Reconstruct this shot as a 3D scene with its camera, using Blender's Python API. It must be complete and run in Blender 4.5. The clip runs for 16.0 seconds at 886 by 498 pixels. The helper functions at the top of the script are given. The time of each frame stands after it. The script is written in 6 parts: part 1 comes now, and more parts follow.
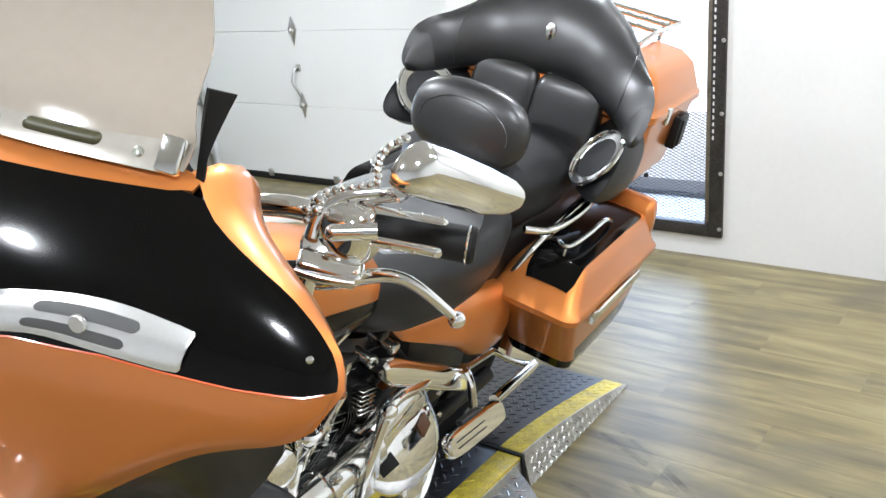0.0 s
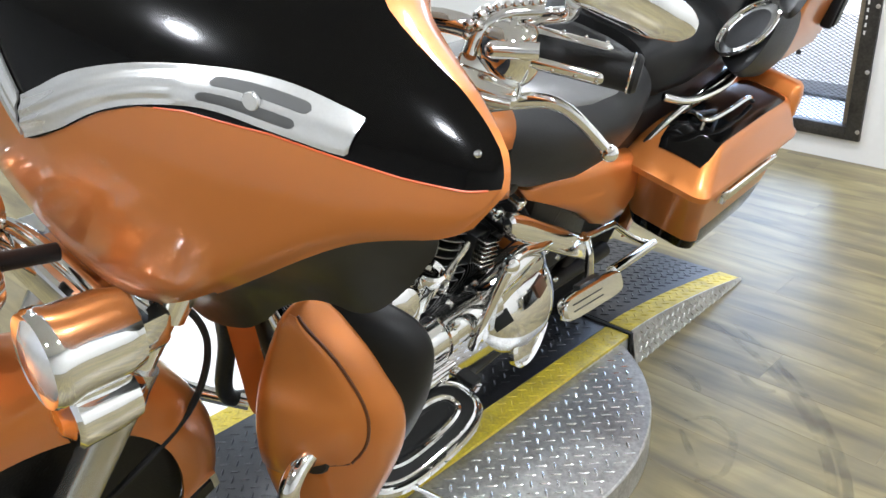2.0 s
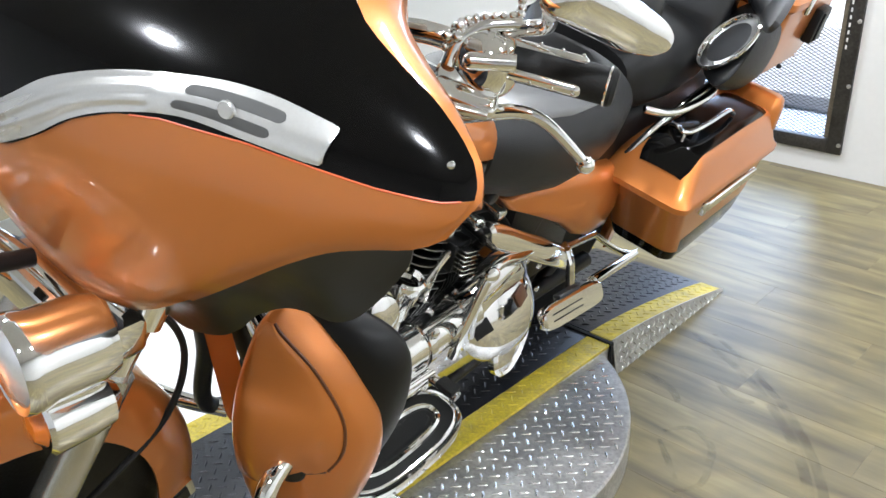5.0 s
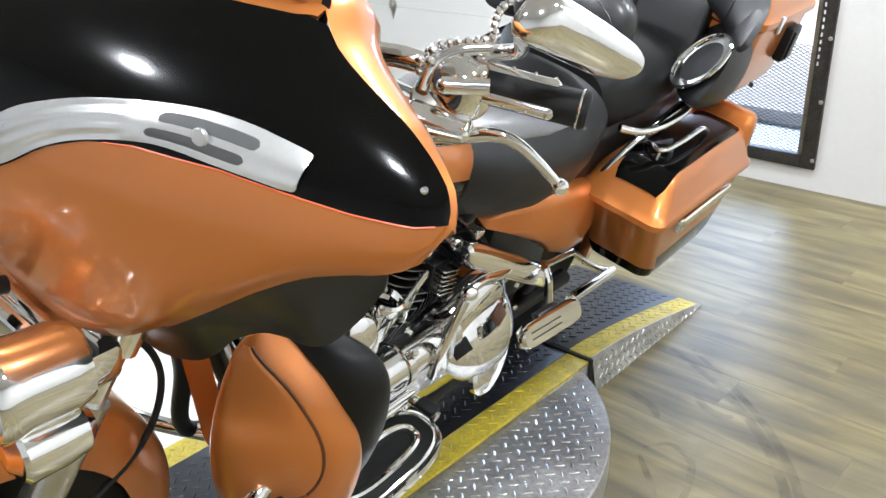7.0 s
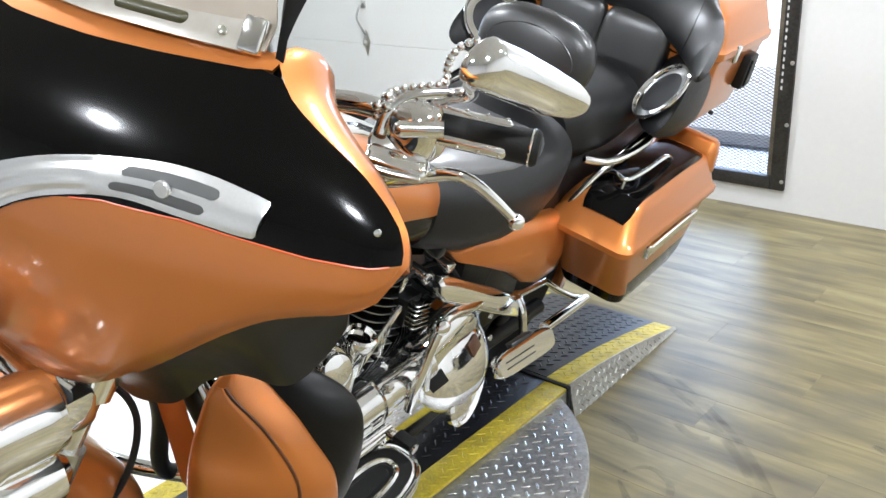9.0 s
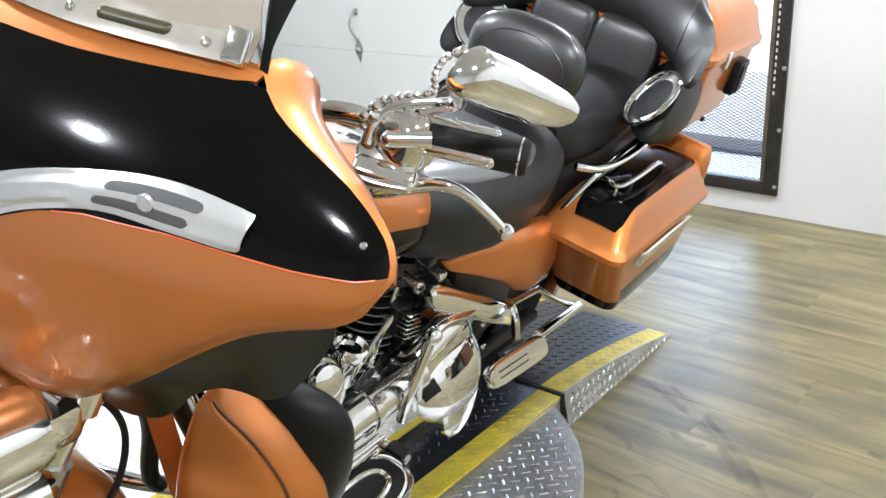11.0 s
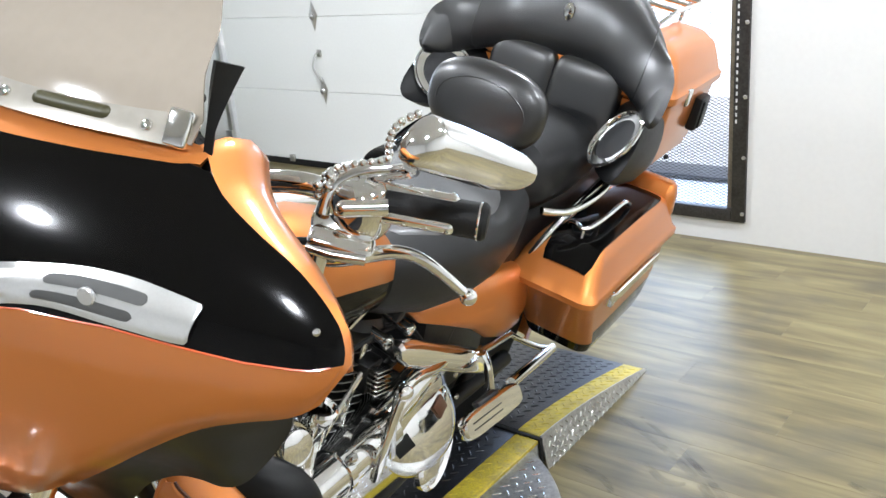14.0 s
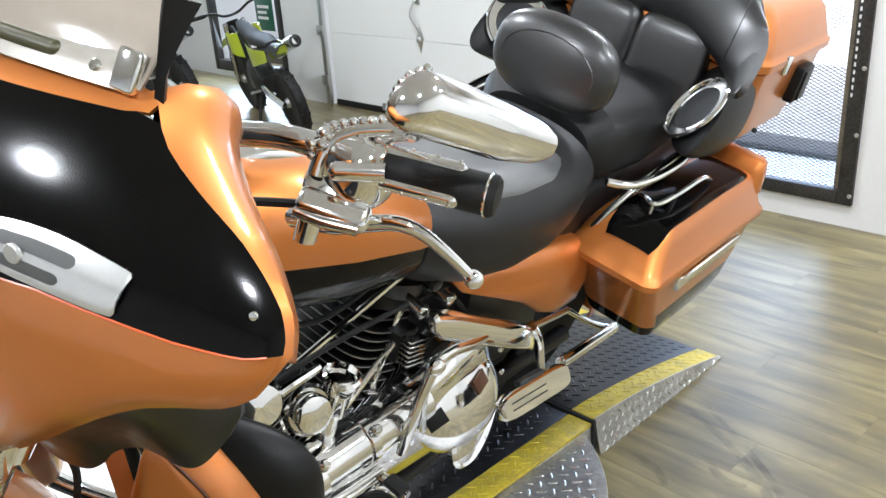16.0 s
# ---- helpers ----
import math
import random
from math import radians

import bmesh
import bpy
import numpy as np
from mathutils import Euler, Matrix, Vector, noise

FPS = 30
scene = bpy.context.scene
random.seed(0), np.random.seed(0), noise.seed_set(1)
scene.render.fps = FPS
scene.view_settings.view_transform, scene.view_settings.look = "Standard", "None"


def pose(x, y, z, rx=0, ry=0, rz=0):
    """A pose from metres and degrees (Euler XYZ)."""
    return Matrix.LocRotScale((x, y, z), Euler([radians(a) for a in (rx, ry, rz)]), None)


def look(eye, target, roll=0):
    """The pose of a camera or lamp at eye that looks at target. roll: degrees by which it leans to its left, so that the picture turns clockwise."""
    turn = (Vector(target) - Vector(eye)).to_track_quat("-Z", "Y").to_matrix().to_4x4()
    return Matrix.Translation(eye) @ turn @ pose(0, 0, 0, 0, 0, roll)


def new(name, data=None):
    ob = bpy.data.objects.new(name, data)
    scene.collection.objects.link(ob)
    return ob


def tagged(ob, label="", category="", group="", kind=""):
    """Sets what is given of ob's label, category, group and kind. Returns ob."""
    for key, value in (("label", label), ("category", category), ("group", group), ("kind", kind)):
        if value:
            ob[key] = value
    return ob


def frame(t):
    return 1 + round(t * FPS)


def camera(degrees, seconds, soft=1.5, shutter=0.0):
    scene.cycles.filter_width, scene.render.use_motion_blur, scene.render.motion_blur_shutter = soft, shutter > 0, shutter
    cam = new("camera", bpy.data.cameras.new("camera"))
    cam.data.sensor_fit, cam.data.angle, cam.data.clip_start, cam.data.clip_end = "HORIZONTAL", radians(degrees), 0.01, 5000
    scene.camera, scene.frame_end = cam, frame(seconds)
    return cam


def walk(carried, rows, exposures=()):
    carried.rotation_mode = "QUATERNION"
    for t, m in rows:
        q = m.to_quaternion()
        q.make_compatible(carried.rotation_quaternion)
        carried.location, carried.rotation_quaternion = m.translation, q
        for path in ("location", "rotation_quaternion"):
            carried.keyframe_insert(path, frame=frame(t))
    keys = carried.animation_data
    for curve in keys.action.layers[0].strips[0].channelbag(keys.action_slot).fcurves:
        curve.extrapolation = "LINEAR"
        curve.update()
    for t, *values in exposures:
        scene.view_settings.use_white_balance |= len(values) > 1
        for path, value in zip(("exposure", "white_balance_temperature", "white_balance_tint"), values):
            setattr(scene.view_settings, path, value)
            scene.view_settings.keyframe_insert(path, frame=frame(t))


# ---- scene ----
cam = camera(54.0, 16.0)
PATH = [
    (0, (0.08, 0.24, 1.64), (-1.08, 1.728, 0.978), -5.0),
    (0.5, (0.084, 0.235, 1.64), (-1.076, 1.727, 0.985), -5.2),
    (1, (0.086, 0.234, 1.631), (-1.07, 1.714, 0.944), -5.3),
    (1.5, (0.073, 0.209, 1.6), (-1.131, 1.6, 0.816), -3.8),
    (2, (0.036, 0.175, 1.548), (-1.248, 1.441, 0.682), -2.9),
    (2.5, (0.034, 0.162, 1.539), (-1.25, 1.409, 0.645), -1.7),
    (3, (0.048, 0.16, 1.541), (-1.222, 1.422, 0.651), -1.6),
    (3.5, (0.052, 0.165, 1.547), (-1.233, 1.419, 0.666), -1.6),
    (4, (0.048, 0.179, 1.547), (-1.23, 1.444, 0.671), -1.7),
    (6.5, (0.049, 0.185, 1.562), (-1.205, 1.509, 0.74), -1.8),
    (7, (0.054, 0.187, 1.562), (-1.19, 1.521, 0.743), -1.9),
    (7.5, (0.064, 0.188, 1.57), (-1.169, 1.543, 0.767), -2.5),
    (8, (0.078, 0.187, 1.579), (-1.151, 1.559, 0.799), -2.8),
    (8.5, (0.091, 0.185, 1.582), (-1.139, 1.563, 0.815), -3.3),
    (9, (0.103, 0.184, 1.585), (-1.133, 1.563, 0.829), -3.5),
    (11.3, (0.102, 0.204, 1.587), (-1.125, 1.6, 0.847), -3.9),
    (11.5, (0.105, 0.209, 1.592), (-1.108, 1.615, 0.849), -3.8),
    (12, (0.092, 0.236, 1.605), (-1.099, 1.667, 0.876), -4.8),
    (12.5, (0.094, 0.249, 1.625), (-1.099, 1.7, 0.939), -5.5),
    (13, (0.088, 0.26, 1.622), (-1.101, 1.715, 0.938), -5.8),
    (13.5, (0.087, 0.254, 1.621), (-1.107, 1.703, 0.932), -5.5),
    (14, (0.09, 0.25, 1.622), (-1.108, 1.698, 0.938), -5.5),
    (14.5, (0.089, 0.254, 1.622), (-1.106, 1.706, 0.941), -5.6),
    (15, (0.08, 0.282, 1.609), (-1.124, 1.709, 0.894), -6.4),
    (15.5, (0.077, 0.345, 1.598), (-1.195, 1.714, 0.886), -6.0),
    (16, (0.093, 0.433, 1.589), (-1.259, 1.694, 0.826), -4.0),
]
walk(cam, [(t, look(eye, target, roll)) for t, eye, target, roll in PATH])

# ---- light ----
world = bpy.data.worlds.new("world")
scene.world = world
world.use_nodes = True
wn = world.node_tree
sky = wn.nodes.new("ShaderNodeTexSky")
sky.sky_type, sky.sun_disc = "NISHITA", False
sky.sun_elevation, sky.sun_rotation = radians(40), radians(200)
wn.nodes["Background"].inputs["Strength"].default_value = 0.12
wn.links.new(sky.outputs[0], wn.nodes["Background"].inputs["Color"])
sun = new("sun", bpy.data.lights.new("sun", "SUN"))
sun.data.energy, sun.data.angle, sun.data.color = 2.0, radians(0.5), (1, 0.96, 0.9)
sun.matrix_world = look((4, 14, 12), (0, 0, 0))


def area_lamp(name, at, target, sx, sy, watts, color=(1, 0.97, 0.92)):
    data = bpy.data.lights.new(name, "AREA")
    data.shape, data.size, data.size_y, data.energy, data.color = "RECTANGLE", sx, sy, watts, color
    ob = new(name, data)
    ob.matrix_world = look(at, target)
    return ob


# ---- materials ----
def node_mat(name, color, rough=0.5, metal=0.0, coat=0.0, vary=0.08, scale=6.0, fine=60.0, bump=0.0, bump_scale=200.0,
             rough_vary=0.08, second=None, spec=0.5, coat_rough=0.03):
    m = bpy.data.materials.new(name)
    m.use_nodes = True
    nt = m.node_tree
    b = nt.nodes["Principled BSDF"]
    co = nt.nodes.new("ShaderNodeTexCoord")
    big = nt.nodes.new("ShaderNodeTexNoise")
    big.inputs["Scale"].default_value, big.inputs["Detail"].default_value = scale, 4
    small = nt.nodes.new("ShaderNodeTexNoise")
    small.inputs["Scale"].default_value, small.inputs["Detail"].default_value = fine, 3
    for n in (big, small):
        nt.links.new(co.outputs["Object"], n.inputs["Vector"])
    add = nt.nodes.new("ShaderNodeMath")
    add.operation = "ADD"
    nt.links.new(big.outputs[0], add.inputs[0])
    nt.links.new(small.outputs[0], add.inputs[1])
    ramp = nt.nodes.new("ShaderNodeMapRange")
    ramp.inputs[1].default_value, ramp.inputs[2].default_value = 0.7, 1.3
    nt.links.new(add.outputs[0], ramp.inputs[0])
    mix = nt.nodes.new("ShaderNodeMix")
    mix.data_type = "RGBA"
    lo = second or tuple(c * (1 - vary) for c in color)
    hi = color if second else tuple(min(1, c * (1 + vary)) for c in color)
    mix.inputs[6].default_value, mix.inputs[7].default_value = (*lo, 1), (*hi, 1)
    nt.links.new(ramp.outputs[0], mix.inputs[0])
    nt.links.new(mix.outputs[2], b.inputs["Base Color"])
    rr = nt.nodes.new("ShaderNodeMapRange")
    rr.inputs[1].default_value, rr.inputs[2].default_value = 0.3, 0.7
    rr.inputs[3].default_value, rr.inputs[4].default_value = max(0.01, rough * (1 - rough_vary)), min(1, rough * (1 + rough_vary))
    nt.links.new(small.outputs[0], rr.inputs[0])
    nt.links.new(rr.outputs[0], b.inputs["Roughness"])
    b.inputs["Metallic"].default_value = metal
    b.inputs["Coat Weight"].default_value = coat
    b.inputs["Coat Roughness"].default_value = coat_rough
    b.inputs["Specular IOR Level"].default_value = spec
    if bump:
        bn = nt.nodes.new("ShaderNodeTexNoise")
        bn.inputs["Scale"].default_value, bn.inputs["Detail"].default_value = bump_scale, 4
        nt.links.new(co.outputs["Object"], bn.inputs["Vector"])
        bp = nt.nodes.new("ShaderNodeBump")
        bp.inputs["Strength"].default_value, bp.inputs["Distance"].default_value = bump, 0.002
        nt.links.new(bn.outputs[0], bp.inputs["Height"])
        nt.links.new(bp.outputs[0], b.inputs["Normal"])
    return m


ORANGE = node_mat("orange_paint", (0.63, 0.205, 0.043), 0.42, 0.70, 0.9, 0.03, 3, 2500, rough_vary=0.08, coat_rough=0.09)
BLACK = node_mat("black_paint", (0.003, 0.0028, 0.0027), 0.13, 0.0, 0.12, 0.1, 3, 500, spec=0.11)
CHROME = node_mat("chrome", (0.90, 0.90, 0.89), 0.05, 1.0, 0.0, 0.03, 8, 300, rough_vary=0.5)
BRUSHED = node_mat("worn_chrome", (0.78, 0.77, 0.74), 0.16, 1.0, 0.0, 0.06, 10, 200, rough_vary=0.4)
POLISHED = node_mat("polished_cover", (0.93, 0.93, 0.92), 0.09, 1.0, 0.0, 0.03, 8, 200, rough_vary=0.3)
LEATHER = node_mat("black_leather", (0.0052, 0.0054, 0.006), 0.38, 0.0, 0.9, 0.3, 9, 300, 0.35, 300, spec=0.75, coat_rough=0.25)
SEAT_VINYL = node_mat("black_seat_vinyl", (0.008, 0.008, 0.0085), 0.5, 0.0, 0.1, 0.3, 9, 300, 0.4, 300, spec=0.4, coat_rough=0.3)
# dark grey insert leather; base colour raised further to stand for its sheen
LEATHER_SHEEN_GREY = node_mat("leather_painted_sheen", (0.125, 0.125, 0.128), 0.30, 0.0, 0.7, 0.2, 9, 300, 0.3, 420, spec=0.8, coat_rough=0.16)
RUBBER = node_mat("black_rubber", (0.010, 0.010, 0.010), 0.6, 0.0, 0.0, 0.2, 9, 200, 0.3, 200, spec=0.3)
PLASTIC = node_mat("black_plastic", (0.007, 0.0072, 0.0078), 0.40, 0.0, 0.0, 0.15, 7, 200, 0.15, 500, spec=0.3)
MATTE = node_mat("dark_metal", (0.006, 0.006, 0.006), 0.42, 0.0, 0.0, 0.3, 12, 120, 0.3, 150)
FIN = node_mat("fin_metal", (0.28, 0.28, 0.28), 0.35, 0.8, 0.0, 0.3, 12, 120)
SILVER = node_mat("fork_alloy", (0.55, 0.54, 0.50), 0.25, 0.9, 0.0, 0.06, 6, 200)
CLOTH = node_mat("speaker_cloth", (0.025, 0.026, 0.028), 0.75, 0, 0, 0.3, 30, 800, 0.5, 900)
AMBER = node_mat("amber_lens", (0.7, 0.17, 0.02), 0.12, 0, 1.0, 0.1)
WHITE_WALL = node_mat("white_wall_paint", (0.70, 0.698, 0.688), 0.55, 0, 0, 0.02, 1.5, 40, 0.15, 90)
DOOR_PAINT = node_mat("white_door_paint", (0.78, 0.79, 0.78), 0.4, 0, 0, 0.02, 1.5, 60, 0.1, 140)
CEIL = node_mat("ceiling_paint", (0.72, 0.72, 0.715), 0.7, 0, 0, 0.03, 2, 40)
FRAME = node_mat("dark_steel_frame", (0.055, 0.052, 0.05), 0.4, 0.6, 0, 0.35, 8, 90, 0.3, 120)
TREAD_DARK = node_mat("dark_tread_plate", (0.014, 0.0145, 0.017), 0.34, 0.3, 0, 0.35, 9, 120, 0.3, 160)
TREAD_WORN = node_mat("worn_tread_bars", (0.05, 0.05, 0.056), 0.32, 0.8, 0, 0.3, 9, 120)
TREAD_STEEL = node_mat("steel_tread_plate", (0.52, 0.52, 0.505), 0.38, 0.8, 0, 0.3, 7, 90, 0.2, 160)
TREAD_BRIGHT = node_mat("bright_tread_bars", (0.66, 0.66, 0.65), 0.25, 0.9, 0, 0.16, 9, 90)
YELLOW = node_mat("yellow_safety_paint", (0.56, 0.43, 0.02), 0.48, 0, 0, 0.3, 18, 120, 0.3, 160, second=(0.30, 0.235, 0.025))
GALV = node_mat("galvanised_steel", (0.55, 0.55, 0.54), 0.35, 0.9, 0, 0.12, 12, 120)
SCREEN = node_mat("smoked_screen", (0.36, 0.31, 0.255), 0.10, 0, 1.0, 0.03, 2, 60)
LIME = node_mat("lime_plastic", (0.45, 0.55, 0.03), 0.3, 0, 0.4, 0.06)
GREEN = node_mat("green_sign", (0.01, 0.09, 0.05), 0.4, 0, 0, 0.1)
FLAP = node_mat("smoked_flap", (0.016, 0.018, 0.021), 0.30, 0, 0.1, 0.1, spec=0.45)
PINSTRIPE = node_mat("red_pinstripe", (0.75, 0.12, 0.03), 0.3, 0, 1.0, 0.05)


# ---- mesh builders ----
def V(u, v, w):
    return (u, v, w)


def part(name, bm, material, parent, label="", smooth=True, mats=None):
    me = bpy.data.meshes.new(name)
    bmesh.ops.recalc_face_normals(bm, faces=bm.faces[:])
    bm.to_mesh(me)
    bm.free()
    for m in mats or [material]:
        me.materials.append(m)
    if smooth:
        me.shade_smooth()
        me.set_sharp_from_angle(angle=radians(38))
    ob = new(name, me)
    if parent:
        ob.parent = parent
    if label:
        ob["label"] = label
    return ob


def join(*bms):
    out = bmesh.new()
    for b in bms:
        me = bpy.data.meshes.new("tmp")
        b.to_mesh(me)
        b.free()
        out.from_mesh(me)
        bpy.data.meshes.remove(me)
    return out


def moved(bm, m):
    bm.transform(m)
    return bm


def mirrored(bm):
    out = bm.copy()
    out.transform(Matrix.Diagonal((-1, 1, 1, 1)))
    return out


def box(x0, x1, y0, y1, z0, z1, bevel=0.0, seg=2):
    bm = bmesh.new()
    bmesh.ops.create_cube(bm, size=1)
    bm.transform(Matrix.Translation(((x0 + x1) / 2, (y0 + y1) / 2, (z0 + z1) / 2)) @ Matrix.Diagonal((x1 - x0, y1 - y0, z1 - z0, 1)))
    if bevel:
        bmesh.ops.bevel(bm, geom=bm.edges[:], offset=bevel, segments=seg, profile=0.5, affect="EDGES")
    return bm


def loft(rings, caps=True, closed=True):
    bm = bmesh.new()
    vs = [[bm.verts.new(p) for p in r] for r in rings]
    n = len(vs[0])
    for a, b in zip(vs, vs[1:]):
        for i in range(n if closed else n - 1):
            j = (i + 1) % n
            bm.faces.new((a[i], a[j], b[j], b[i]))
    if caps:
        bm.faces.new(vs[0][::-1])
        bm.faces.new(vs[-1])
    return bm


def spow(c, e):
    return math.copysign(abs(c) ** (2 / e), c)


def ring_uw(v, cu, cw, ru, rw, e=2.5, n=28, dv=0.0):
    out = []
    for i in range(n):
        a = 2 * math.pi * i / n
        x, z = spow(math.cos(a), e), spow(math.sin(a), e)
        out.append((cu + ru * x, v + dv * z, cw + rw * z))
    return out


def ring_uv(w, cu, cv, ru, rv, e=3.0, n=36, tilt=0.0):
    out = []
    for i in range(n):
        a = 2 * math.pi * i / n
        x, y = spow(math.cos(a), e), spow(math.sin(a), e)
        out.append((cu + ru * x, cv + rv * y, w + tilt * rv * y))
    return out


def rrect(w, u0, u1, v0, v1, rad, seg=7):
    """A rounded rectangle at height w."""
    out = []
    for cx, cy, a0 in ((u1 - rad, v1 - rad, 0), (u0 + rad, v1 - rad, 90), (u0 + rad, v0 + rad, 180), (u1 - rad, v0 + rad, 270)):
        for i in range(seg + 1):
            a = radians(a0 + 90 * i / seg)
            out.append((cx + rad * math.cos(a), cy + rad * math.sin(a), w))
    return out


def smooth_path(pts, step=8):
    pts = [Vector(p) for p in pts]
    if len(pts) < 3:
        return pts
    out = []
    for i in range(len(pts) - 1):
        p0, p1, p2, p3 = pts[max(i - 1, 0)], pts[i], pts[i + 1], pts[min(i + 2, len(pts) - 1)]
        for k in range(step):
            t = k / step
            out.append(0.5 * ((2 * p1) + (p2 - p0) * t + (2 * p0 - 5 * p1 + 4 * p2 - p3) * t * t + (3 * p1 - p0 - 3 * p2 + p3) * t ** 3))
    out.append(pts[-1])
    return out


def tube(pts, r, n=12, step=8, flat=1.0):
    """A round bar along pts; r is one radius or one per end."""
    path = smooth_path(pts, step)
    rings, up = [], None
    r0, r1 = r if isinstance(r, tuple) else (r, r)
    for i, p in enumerate(path):
        d = (path[min(i + 1, len(path) - 1)] - path[max(i - 1, 0)]).normalized()
        if up is None:
            up = d.orthogonal().normalized()
        up = (up - d * up.dot(d)).normalized()
        side = d.cross(up)
        rr = r0 + (r1 - r0) * i / max(1, len(path) - 1)
        rings.append([p + (up * math.cos(2 * math.pi * k / n) * flat + side * math.sin(2 * math.pi * k / n)) * rr for k in range(n)])
    return loft(rings)


def axis_frame(at, direction):
    return Matrix.Translation(at) @ Vector(direction).to_track_quat("Z", "Y").to_matrix().to_4x4()


def lathe(profile, at=(0, 0, 0), direction=(0, 0, 1), n=28, sx=1.0, sy=1.0):
    """profile: (radius, height) pairs turned about direction."""
    rings = [[(max(r, 1e-4) * math.cos(2 * math.pi * i / n) * sx, max(r, 1e-4) * math.sin(2 * math.pi * i / n) * sy, h) for i in range(n)] for r, h in profile]
    return moved(loft(rings), axis_frame(at, direction))


def ball(at, rx, ry, rz, e=2.0, nu=24, nv=14):
    rings = []
    for j in range(nv + 1):
        b = -math.pi / 2 + math.pi * (0.02 + 0.96 * j / nv)
        c, s = spow(math.cos(b), e), spow(math.sin(b), e)
        rings.append([(at[0] + rx * c * spow(math.cos(2 * math.pi * i / nu), e), at[1] + ry * c * spow(math.sin(2 * math.pi * i / nu), e), at[2] + rz * s) for i in range(nu)])
    return loft(rings)


def sheet(fn, nu, nv, thick=0.0):
    """A grid of fn(s, t) over the unit square, thickened along its normals."""
    bm = bmesh.new()
    g = [[bm.verts.new(fn(i / nu, j / nv)) for j in range(nv + 1)] for i in range(nu + 1)]
    for i in range(nu):
        for j in range(nv):
            bm.faces.new((g[i][j], g[i + 1][j], g[i + 1][j + 1], g[i][j + 1]))
    if thick:
        bmesh.ops.recalc_face_normals(bm, faces=bm.faces[:])
        bmesh.ops.solidify(bm, geom=bm.faces[:], thickness=thick)
    return bm


def table(x, pairs):
    return float(np.interp(x, [p[0] for p in pairs], [p[1] for p in pairs]))


def smooth_rows(rows, step=4):
    """Rows of numbers, with smooth steps between them."""
    p = [np.array(r, float) for r in rows]
    out = []
    for i in range(len(p) - 1):
        p0, p1, p2, p3 = p[max(i - 1, 0)], p[i], p[i + 1], p[min(i + 2, len(p) - 1)]
        for k in range(step):
            t = k / step
            out.append(tuple(0.5 * (2 * p1 + (p2 - p0) * t + (2 * p0 - 5 * p1 + 4 * p2 - p3) * t * t + (3 * p1 - p0 - 3 * p2 + p3) * t ** 3)))
    return out + [tuple(p[-1])]


def bolt(at, direction, r=0.008, h=0.006):
    return lathe([(r * 1.15, 0), (r * 1.15, h * 0.4), (r, h * 0.8), (r * 0.6, h), (0.0005, h)], at, direction, 12)


def thing(name, label, category, group="", at=None):
    e = new(name)
    e.empty_display_size = 0.1
    if at is not None:
        e.matrix_world = at
    return tagged(e, label, category, group)


def structure(ob, label, category="wall"):
    return tagged(ob, label, category, kind="structure")


# ---- the room ----
WALL_Y, DOOR_Y, CEIL_Z = 4.393, 4.733, 3.3
X_L, X_R, Y_F = -9.0, 3.2, -4.2


